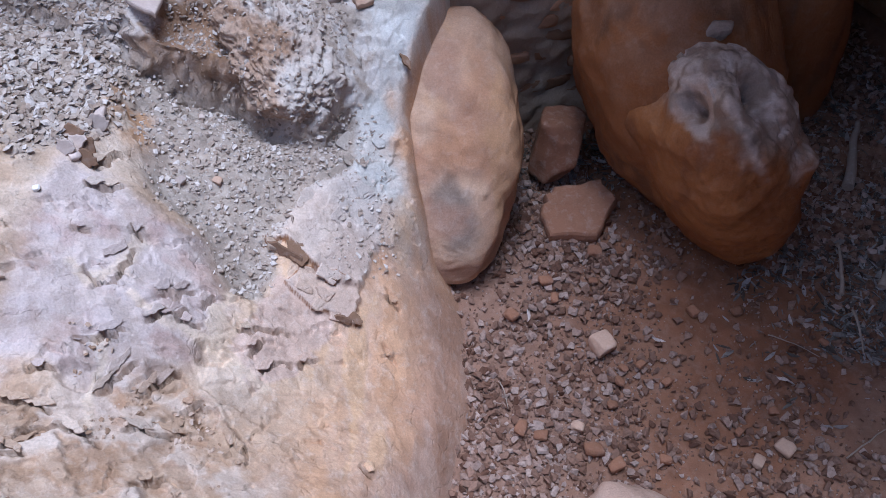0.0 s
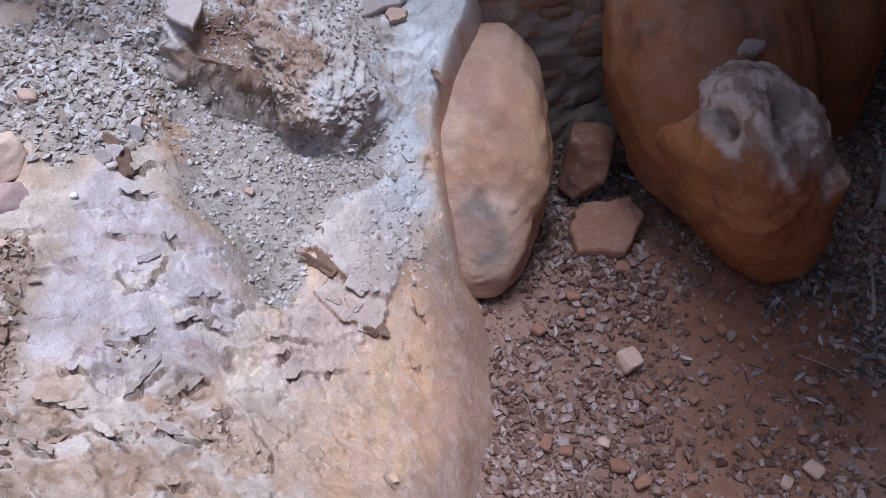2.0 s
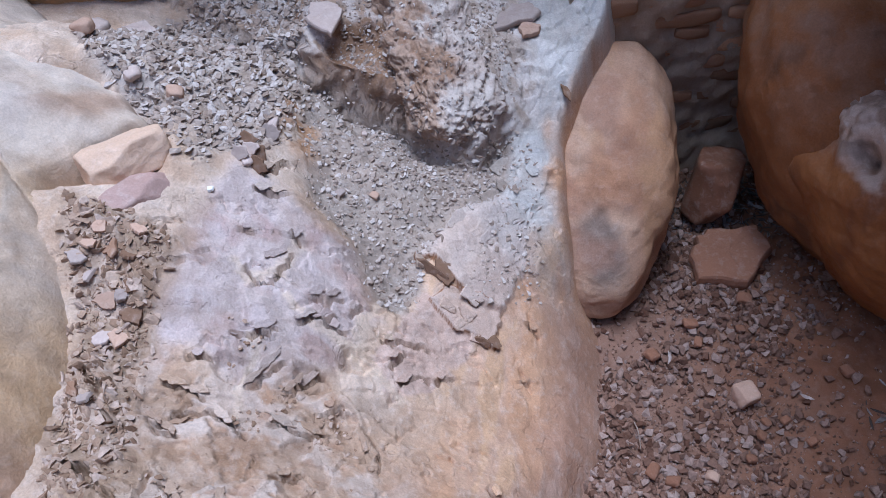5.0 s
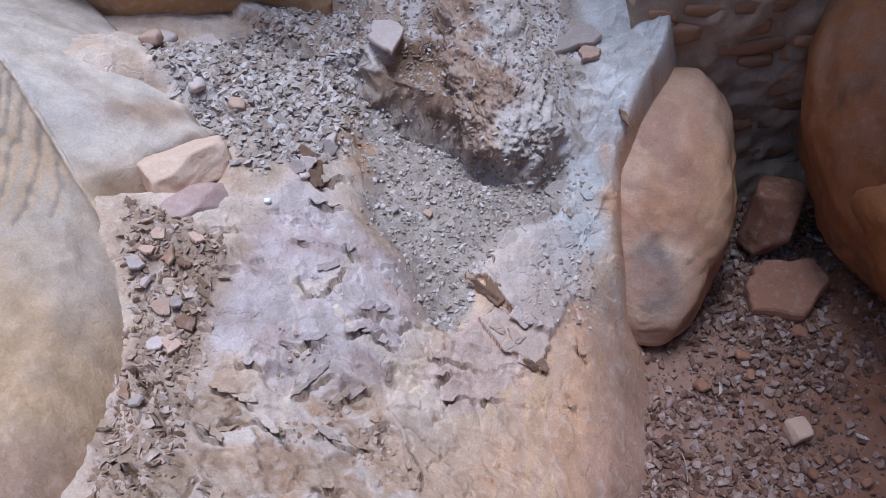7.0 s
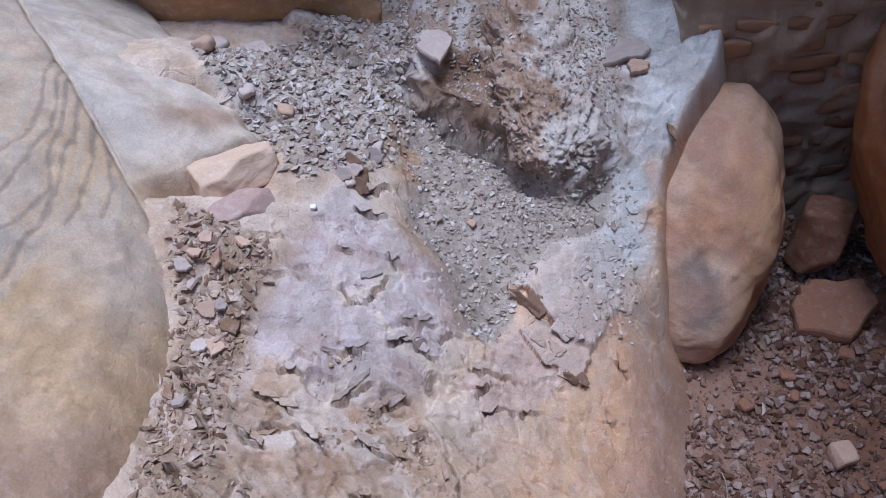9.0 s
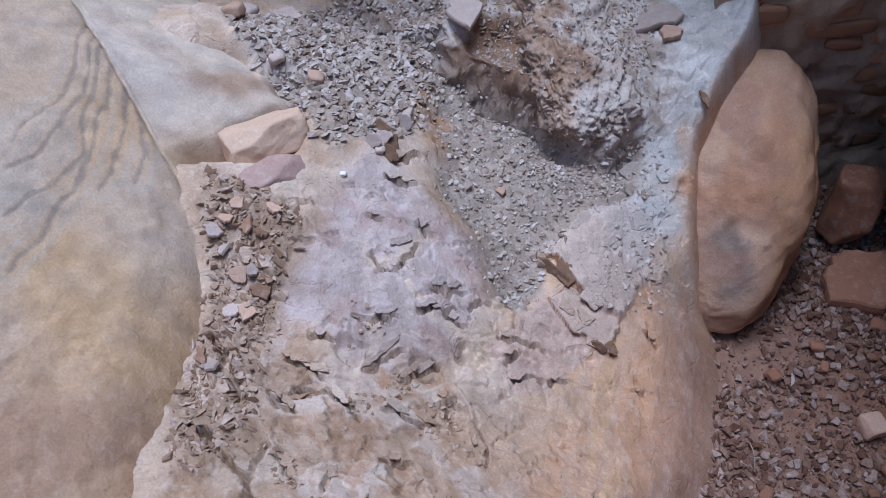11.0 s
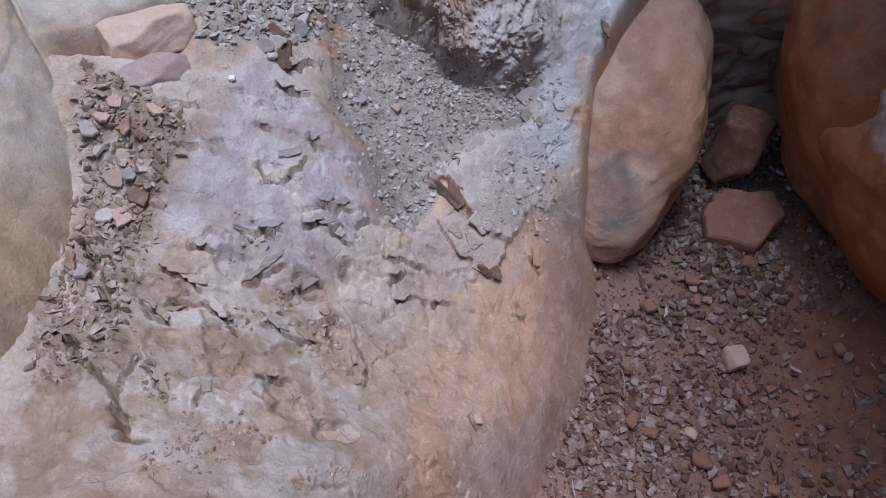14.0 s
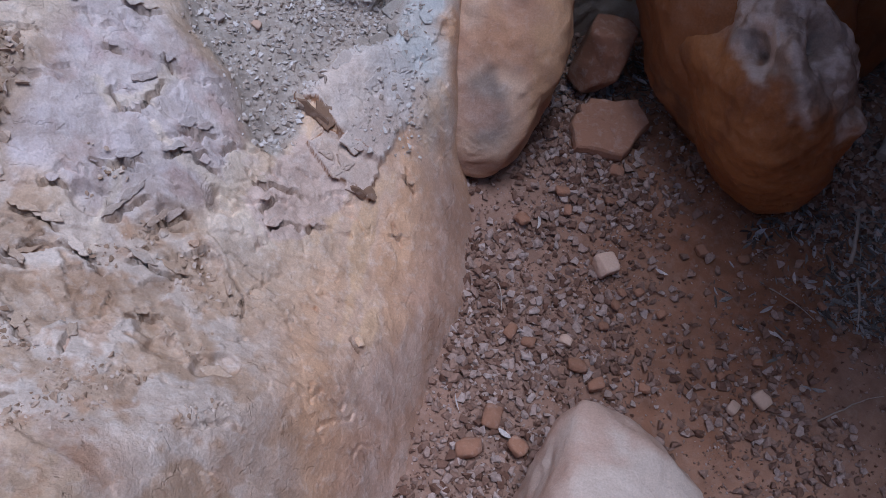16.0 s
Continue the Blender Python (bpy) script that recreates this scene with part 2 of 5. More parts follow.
def ball(level):
    bm = bmesh.new()
    bmesh.ops.create_icosphere(bm, subdivisions=level, radius=1.0)
    v = np.array([p.co[:] for p in bm.verts])
    f = np.array([[q.index for q in p.verts] for p in bm.faces])
    bm.free()
    return v, f


def lerp(a, b, t):
    return np.asarray(a) * (1 - t[:, None]) + np.asarray(b) * t[:, None]


def boulder(name, material, centre, radii, turn=(0, 0, 0), level=6, shape=None, paint=None, rough=0.03, size=0.25, seed=0, power=2.0):
    """A worn boulder: a rounded block, lumpy at two scales; shape(p, n) moves its points further."""
    v, f = ball(level)
    n = v.copy()
    if power != 2.0:
        v = v / ((np.abs(v) ** power).sum(1) ** (1 / power))[:, None]
    p = v * radii
    p = p + n * (rough * fbm3(p + seed, size, 4, seed))[:, None] + n * (rough * 0.12 * fbm3(p + seed, size * 0.15, 3, seed + 4))[:, None]
    if shape:
        p = shape(p, n)
    m = np.array(pose(*centre, *turn))
    w = p @ m[:3, :3].T + m[:3, 3]
    tint = paint(w, p, n) if paint else None
    ob = link_mesh(name, w - np.array(centre), f, material, tint)
    ob.location = centre
    return ob


def chip_shapes(count, seed, flat):
    """Small broken stones: hulls of a few points."""
    rng = np.random.default_rng(seed)
    out = []
    for _ in range(count):
        bm = bmesh.new()
        for q in rng.normal(size=(11, 3)):
            q = q / np.linalg.norm(q) * (0.75 + 0.25 * rng.random())
            bm.verts.new((q[0], q[1] * (0.6 + 0.3 * rng.random()), q[2] * flat))
        res = bmesh.ops.convex_hull(bm, input=bm.verts)
        loose = [g for g in bm.verts if not g.link_faces]
        bmesh.ops.delete(bm, geom=loose, context='VERTS')
        bmesh.ops.triangulate(bm, faces=bm.faces)
        bm.verts.index_update()
        out.append((np.array([g.co[:] for g in bm.verts]), np.array([[q.index for q in g.verts] for g in bm.faces])))
        bm.free()
    return out


def strew(name, x, y, z, sizes, material, seed, flat=0.45, tilt=0.35, sink=0.25):
    """Many loose bits as one mesh."""
    rng = np.random.default_rng(seed)
    shapes = chip_shapes(9, seed, flat)
    x, y, z, sizes = (np.asarray(q, float) for q in (x, y, z, sizes))
    a, b, c = rng.uniform(0, 6.28, len(x)), rng.normal(0, tilt, len(x)), rng.normal(0, tilt, len(x))
    vs, fs, base = [], [], 0
    for k in range(9):
        v, f = shapes[k]
        i = np.arange(k, len(x), 9)
        p = v[None] * sizes[i, None, None]
        p = np.stack([p[..., 0] * np.cos(a[i])[:, None] - p[..., 1] * np.sin(a[i])[:, None], p[..., 0] * np.sin(a[i])[:, None] + p[..., 1] * np.cos(a[i])[:, None], p[..., 2]], -1)
        p = np.stack([p[..., 0], p[..., 1] * np.cos(b[i])[:, None] - p[..., 2] * np.sin(b[i])[:, None], p[..., 1] * np.sin(b[i])[:, None] + p[..., 2] * np.cos(b[i])[:, None]], -1)
        p = np.stack([p[..., 0] * np.cos(c[i])[:, None] + p[..., 2] * np.sin(c[i])[:, None], p[..., 1], p[..., 2] * np.cos(c[i])[:, None] - p[..., 0] * np.sin(c[i])[:, None]], -1)
        p[..., 2] += (sizes[i] * flat * (1 - 2 * sink))[:, None]
        p += np.stack([x[i], y[i], z[i]], -1)[:, None]
        vs.append(p.reshape(-1, 3))
        fs.append((f[None] + base + len(v) * np.arange(len(i))[:, None, None]).reshape(-1, 3))
        base += len(v) * len(i)
    return link_mesh(name, np.concatenate(vs), np.concatenate(fs), material, smooth=False)


# ---- the forms of the rock ----
FOOT_Y = (0.30, 0.45, 0.54, 0.64, 0.72, 0.80, 0.89, 1.09, 1.26, 1.35, 1.47, 1.56, 1.65, 1.72, 1.95)
FOOT_X = (0.06, 0.140, 0.182, 0.229, 0.267, 0.312, 0.371, 0.414, 0.440, 0.445, 0.478, 0.538, 0.615, 0.650, 0.655)
BOWL = ((-0.16, 1.60), (-0.15, 1.46), (-0.145, 1.33), (-0.145, 1.229), (-0.085, 1.18), (-0.066, 1.113), (-0.048, 1.069), (0.0, 1.065),
        (0.045, 1.12), (0.06, 1.186), (0.096, 1.226), (0.135, 1.292), (0.25, 1.35), (0.29, 1.45), (0.20, 1.62), (0.0, 1.66))
LILAC = ((-0.302, 1.176), (-0.266, 1.266), (-0.224, 1.24), (-0.151, 1.182), (-0.083, 1.167), (-0.065, 1.075), (-0.054, 1.05), (-0.104, 0.959),
         (-0.171, 0.9), (-0.252, 0.843), (-0.287, 0.834), (-0.325, 0.877), (-0.414, 0.86), (-0.43, 0.902), (-0.406, 1.005), (-0.36, 1.104))
PINK = ((-0.061, 0.888), (-0.052, 0.97), (-0.01, 1.034), (0.048, 1.114), (0.104, 1.067), (0.147, 1.034), (0.105, 0.983), (0.036, 0.911), (-0.04, 0.877))
BARE = (((-0.237, 0.681), (-0.204, 0.702), (-0.16, 0.707), (-0.151, 0.611), (-0.191, 0.594), (-0.226, 0.63)),
        ((-0.158, 0.817), (-0.11, 0.828), (-0.113, 0.779), (-0.141, 0.769)),
        ((-0.343, 0.776), (-0.287, 0.749), (-0.242, 0.736), (-0.164, 0.766), (-0.204, 0.702), (-0.3, 0.664), (-0.325, 0.714)),
        ((-0.436, 0.833), (-0.393, 0.826), (-0.338, 0.801), (-0.384, 0.769), (-0.418, 0.772)),
        ((-0.412, 0.734), (-0.353, 0.728), (-0.316, 0.659), (-0.355, 0.613), (-0.387, 0.649)))


def bed_form(x, y):
    """The smooth slope of the outcrop."""
    cx, cy = np.clip(x, -0.62, 0.75), smax(np.clip(y, 0.0, 1.72), 0.45 + 0 * y, 0.25) - 1
    z = (0.343 + cy * (0.307 + cy * (0.583 - 1.064 * cy)) + cx * (-0.699 + 0.233 * cy + 0.562 * cy * cy)
         + cx * cx * (-0.01 + 0.493 * cy + 0.344 * cx))
    z = z + 0.60 * np.clip(y - 1.70, 0, 1) * step(-0.25, 0.0, x) * step(0.66, 0.48, x)
    z = z + 0.05 * spot(x, y, -0.30, 1.12, 0.20, 0.22) + 0.10 * spot(x, y, 0.46, 1.80, 0.20, 0.30)
    return z


def bed(x, y):
    """The outcrop's height, and how far in from its foot."""
    z = bed_form(x, y)
    edge = np.interp(y, FOOT_Y, FOOT_X) + 0.008 * fbm2(x, y, 0.25, 2, 41)
    d = edge - x
    hollow = inside(x + 0.012 * fbm2(x, y, 0.07, 3, 5), y + 0.012 * fbm2(x, y, 0.07, 3, 6), BOWL, 0.035)
    z = z - 0.040 * hollow
    z = z - 0.05 * inside(x, y, ((-0.10, 1.63), (-0.06, 1.48), (0.10, 1.43), (0.25, 1.45), (0.2, 1.6), (0.0, 1.68)), 0.03)
    steep = 1.75 + 4.5 * step(1.18, 1.36, y) + 3.0 * step(1.45, 1.60, y)
    return smin(z, d * steep + 0.02, 0.07 + 0.08 * step(1.2, 1.4, y)), d, hollow

SHELF = ((-0.141, 1.635), (-0.133, 1.614), (-0.112, 1.597), (-0.039, 1.572), (0.04, 1.545), (0.101, 1.489), (0.16, 1.435), (0.215, 1.418), (0.273, 1.466), (0.426, 1.512), (0.834, 2.106), (-0.604, 2.299), (-0.408, 1.834))
CRACK_LONG = ((-0.52, 0.866), (-0.502, 0.835), (-0.475, 0.783), (-0.457, 0.752))
CRACK_DEEP = ((-0.51, 0.693), (-0.478, 0.656), (-0.452, 0.629), (-0.426, 0.603), (-0.409, 0.553), (-0.393, 0.521), (-0.368, 0.52))
CRACK_SIDE = ((-0.41, 0.67), (-0.415, 0.63), (-0.417, 0.593))
VEINS = (((-0.046, 1.071), (-0.085, 0.985), (-0.092, 0.928), (-0.05, 0.903), (-0.023, 0.876)), ((-0.196, 0.999), (-0.159, 0.973), (-0.102, 0.944)), ((-0.256, 0.922), (-0.285, 0.848)), ((-0.29, 0.84), (-0.299, 0.79)), ((-0.282, 1.056), (-0.263, 1.023), (-0.215, 1.042), (-0.177, 1.112)))
CRACKS = (((-0.047, 0.983), (-0.02, 0.989), (0.008, 0.993)),
          ((0.012, 0.991), (0.03, 0.996), (0.041, 0.996)),
          ((-0.025, 0.911), (0.004, 0.935), (0.03, 0.933)),
          ((0.047, 0.932), (0.076, 0.95)),
          ((-0.041, 0.94), (-0.009, 0.971)),
          ((-0.184, 1.127), (-0.168, 1.117)),
          ((-0.267, 1.117), (-0.245, 1.116)),
          ((-0.263, 1.048), (-0.246, 1.017), (-0.213, 1.034), (-0.187, 1.087)),
          ((-0.183, 0.968), (-0.159, 0.987), (-0.144, 0.981), (-0.125, 0.995)),
          ((-0.16, 1.014), (-0.136, 1.017), (-0.106, 1.04)),
          ((-0.144, 0.973), (-0.109, 0.976)),
          ((-0.1, 1.015), (-0.075, 1.039)),
          ((-0.274, 0.839), (-0.249, 0.865), (-0.218, 0.898)),
          ((-0.247, 0.78), (-0.21, 0.773), (-0.156, 0.776)),
          ((-0.328, 0.792), (-0.304, 0.778), (-0.287, 0.749)),
          ((-0.399, 0.758), (-0.387, 0.784), (-0.336, 0.789)),
          ((-0.158, 0.817), (-0.134, 0.833)),
          ((-0.418, 0.772), (-0.402, 0.747), (-0.381, 0.743)),
          ((-0.245, 0.684), (-0.204, 0.694)),
          ((-0.387, 0.649), (-0.361, 0.608)),
          ((-0.322, 0.601), (-0.314, 0.648)),
          ((0.26, 1.089), (0.274, 1.074)),
          ((0.107, 0.716), (0.123, 0.695)),
          ((0.214, 0.97), (0.239, 0.972)),
          ((-0.22, 1.247), (-0.177, 1.294)),
          ((-0.232, 1.198), (-0.183, 1.215)),
          ((-0.099, 0.79), (-0.078, 0.756), (-0.086, 0.714)),
          ((-0.215, 0.84), (-0.162, 0.893)),
          ((-0.292, 0.925), (-0.256, 0.93), (-0.219, 0.945)),
          ((-0.361, 0.877), (-0.325, 0.877)),
          ((-0.403, 0.838), (-0.365, 0.832), (-0.338, 0.817)))
PITS = ((-0.140, 0.602), (-0.175, 0.874), (-0.106, 0.929), (-0.197, 0.633), (-0.225, 0.67), (-0.127, 0.806), (-0.297, 0.868), (-0.109, 0.609))
PEELTOP = ((0.03, 1.18), (0.078, 1.178), (0.122, 1.125), (0.167, 1.102), (0.20, 1.09), (0.281, 1.21), (0.291, 1.284), (0.248, 1.359), (0.172, 1.326), (0.109, 1.26))
PEELLOW = ((0.06, 1.10), (0.087, 1.058), (0.117, 1.049), (0.18, 1.025), (0.189, 1.048), (0.201, 1.10), (0.167, 1.12), (0.10, 1.13))
NOTCH = ((0.273, 1.173), (0.271, 1.084), (0.231, 0.972), (0.244, 1.212), (0.389, 1.29))
DOMEFLAKE = ((0.432, 1.522), (0.446, 1.482))
RIMFLAKE = ((0.261, 1.371), (0.267, 1.298), (0.27, 1.428), (0.185, 1.329), (0.225, 1.348), (0.147, 1.279), (0.197, 1.241), (0.334, 1.398))
LEDGE_STONES = ((-0.367, 1.396), (-0.451, 1.461), (-0.476, 1.726), (-0.536, 1.657), (-0.541, 1.572), (-0.282, 1.618), (-0.198, 1.374), (-0.246, 1.26), (-0.023, 1.307), (0.114, 1.474), (-0.091, 1.295), (-0.027, 1.522))
UPRIGHT = ((-0.241, 1.292), (-0.226, 1.285), (-0.26, 1.267), (-0.231, 1.253), (-0.208, 1.349), (-0.251, 1.311))
CREVICE_STONES = ((-0.484, 0.972), (-0.457, 0.976), (-0.441, 0.951), (-0.499, 1.053), (-0.504, 1.008), (-0.466, 1.052), (-0.48, 1.081), (-0.523, 1.036), (-0.439, 1.034), (-0.42, 1.073), (-0.495, 0.918), (-0.525, 0.817), (-0.468, 0.91), (-0.502, 0.79), (-0.44, 0.989))
CREVICE = ((-0.55, 1.166), (-0.438, 1.101), (-0.376, 1.093), (-0.399, 0.992), (-0.416, 0.922), (-0.432, 0.828), (-0.44, 0.672), (-0.49, 0.61), (-0.535, 0.61), (-0.55, 0.728), (-0.55, 0.825), (-0.526, 0.953), (-0.545, 1.036))
DEBRIS = ((-0.567, 1.575), (-0.444, 1.765), (-0.249, 1.898), (-0.128, 1.799), (-0.148, 1.498), (-0.187, 1.345), (-0.284, 1.285), (-0.34, 1.235), (-0.383, 1.312), (-0.461, 1.412))
SHADOW_CHIP = ((-0.143, 0.612), (-0.125, 0.588), (-0.103, 0.588))
BANDS = (((-0.703, 1.325), (-0.708, 1.155), (-0.722, 1.035), (-0.759, 0.932), (-0.785, 0.876)), ((-0.742, 1.385), (-0.743, 1.255), (-0.756, 1.157), (-0.782, 1.086), (-0.813, 1.043)), ((-0.726, 1.36), (-0.728, 1.215), (-0.719, 1.115), (-0.744, 1.053), (-0.781, 0.987), (-0.798, 0.961)), ((-0.762, 1.42), (-0.764, 1.304), (-0.772, 1.21), (-0.804, 1.144), (-0.821, 1.101)), ((-0.683, 1.303), (-0.671, 1.19), (-0.679, 1.089), (-0.693, 1.05)), ((-0.659, 1.241), (-0.637, 1.146), (-0.641, 1.086)))


def rises(x, y):
    """The shelf with the sediment nose that hangs over the hollow."""
    wx, wy = x + 0.010 * fbm2(x, y, 0.06, 4, 7), y + 0.010 * fbm2(x, y, 0.06, 4, 8)
    up = inside(wx, wy, SHELF, 0.017)
    amount = 0.05 + 0.095 * step(-0.20, -0.06, x)
    amount = amount * (1 - step(0.20, 0.38, x))
    amount = amount * (1 - 0.68 * step(0.07, 0.15, x) * (1 - step(1.34, 1.52, y)))
    return up, up * amount


def random_cracks(count, seed):
    r = np.random.default_rng(seed)
    out = []
    for _ in range(count):
        px, py, a = r.uniform(-0.42, 0.14), r.uniform(0.48, 1.20), r.normal(0.15, 0.45)
        line = [(px, py)]
        for _ in range(int(r.integers(2, 5))):
            a2 = a + r.normal(0, 0.55)
            step_len = r.uniform(0.010, 0.028)
            line.append((line[-1][0] + step_len * math.cos(a2), line[-1][1] + step_len * math.sin(a2)))
        out.append(line)
    return out


MORE_CRACKS = random_cracks(64, 8)


def flake_edge(x, y, line, lift, reach, groove):
    """A thin sheet lifting along a jagged crack: raised above the line, broken off below it."""
    jx, jy = x + 0.005 * fbm2(x, y, 0.016, 2, 37), y + 0.005 * fbm2(x, y, 0.016, 2, 36)
    d = polyline(jx, jy, line)
    (ax, ay), (bx, by) = line[0], line[-1]
    if abs(bx - ax) > 0.5 * abs(by - ay):
        pts = sorted(line)
        over = jy > np.interp(jx, [p[0] for p in pts], [p[1] for p in pts])
    else:
        pts = sorted(line, key=lambda p: p[1])
        over = jx < np.interp(jy, [p[1] for p in pts], [p[0] for p in pts])
    return np.where(over, lift * np.exp(-d / reach), 0.0) - groove * step(0.0065, 0.0015, d) * ~over


def bed_height(x, y):
    z, d, hollow = bed(x, y)
    up, lift_up = rises(x, y)
    hollow = hollow * (1 - up)
    wx, wy = x + 0.014 * fbm2(x, y, 0.07, 5, 11, 0.62), y + 0.014 * fbm2(x, y, 0.07, 5, 12, 0.62)
    debris = inside(wx, wy, DEBRIS, 0.02)
    cleft = inside(wx, wy, CREVICE, 0.02)
    loose = np.clip(hollow + debris + cleft + up, 0, 1)
    flaky = (0.12 + 0.88 * step(0.20, -0.10, x + 0.25 * (y - 1))) * (1 - loose)
    white = step(1.10, 1.25, y) * step(0.10, 0.20, x) * (1 - up * step(0.36, 0.28, x)) * (1 - hollow) * step(0.0, 0.08, d)
    e1, v1, t1 = cells(wx * 0.85, wy * 1.3, 0.13, 21)
    e2, v2, t2 = cells(wx, wy * 1.35, 0.05, 22)
    e3, v3, t3 = cells(wx * 0.9 + 3, wy * 1.2, 0.024, 23)
    lift = 0.0035 * v1 + 0.005 * t1 - 0.0035 * step(0.03, 0.0, e1) * step(0.45, 0.6, v1)
    chip = (0.0045 * v2 + 0.004 * t2 - 0.002 * step(0.05, 0.0, e2)) * step(0.30, 0.75, v1 + 0.25 * fbm2(x, y, 0.15, 3, 24))
    z = z + lift_up + flaky * (lift + chip)
    z = z + white * (0.008 * v2 + 0.010 * t2 + 0.005 * v3 + 0.004 * t3)
    z = z + debris * (0.006 * v3 + 0.010 * fbm2(x, y, 0.05, 3, 34)) + cleft * (0.010 * v3 + 0.014 * fbm2(x, y, 0.06, 3, 35) + 0.004)
    z = z - 0.10 * step(1.14, 1.26, y) * step(-0.36, -0.44, x) * step(1.5, 1.4, y)
    z = z - 0.05 * step(-0.43, -0.52, x) * step(0.66, 0.54, y)
    nose = up * step(0.0, 0.1, x) * step(1.75, 1.6, y)
    z = z + nose * (0.006 * v3 + 0.008 * fbm2(x, y * 0.6, 0.035, 3, 36) - 0.05 * spot(x, y, 0.095, 1.62, 0.035, 0.06))
    z = z + 0.014 * fbm2(x, y, 0.25, 4, 31) + (0.0016 + 0.0016 * (1 - step(0.1, 0.3, x))) * fbm2(x, y, 0.03, 3, 32)
    z = z + hollow * 0.004 * fbm2(x, y, 0.02, 2, 33)
    jx, jy = x + 0.012 * fbm2(x, y, 0.03, 4, 46), y + 0.012 * fbm2(x, y, 0.03, 4, 47)
    for area in BARE:
        z = z - 0.008 * inside(jx, jy, area, 0.003)
    for k, line in enumerate(list(CRACKS) + MORE_CRACKS):
        mx, my = line[0]
        near = (np.abs(x - mx) < 0.15) & (np.abs(y - my) < 0.15)
        if near.any():
            lift, groove = (0.0070, 0.018) if k < len(CRACKS) else (0.0040, 0.009)
            z[near] = z[near] + flake_edge(x[near], y[near], line, lift, 0.016, groove)
    z = z - 0.045 * step(0.0065, 0.0015, polyline(x + 0.012 * fbm2(x, y, 0.03, 4, 38, 0.65), y, CRACK_DEEP))
    z = z - 0.03 * step(0.007, 0.002, polyline(x + 0.008 * fbm2(x, y, 0.03, 3, 38), y, CRACK_LONG))
    z = z - 0.02 * step(0.006, 0.002, polyline(x + 0.006 * fbm2(x, y, 0.03, 3, 39), y, CRACK_SIDE))
    for px, py in PITS:
        z = z - 0.016 * spot(x + 0.015 * fbm2(x, y, 0.04, 3, 40), y, px, py, 0.020, 0.022, soft=0.25)
    for px, py in NOTCH[:3]:
        z = z - 0.012 * spot(x, y, px, py, 0.006, 0.022, turn=0.35, soft=0.3)
    # grooves that run down the smooth nose of the slope
    along = fbm2((x - 0.30 * y) * 4.0, (y + 0.3 * x) * 0.8, 0.16, 3, 42)
    z = z + 0.003 * along * step(-0.02, 0.15, x) * step(1.2, 1.0, y)
    jx, jy = x + 0.009 * fbm2(x, y, 0.035, 4, 43, 0.65), y + 0.009 * fbm2(x, y, 0.035, 4, 44, 0.65)
    z = z + 0.022 * inside(jx, jy, PEELTOP, 0.0025) * step(1.34, 1.14, y) * step(0.30, 0.17, x)
    z = z + 0.015 * inside(jx, jy, PEELLOW, 0.0025) * step(1.14, 1.06, y)
    return z


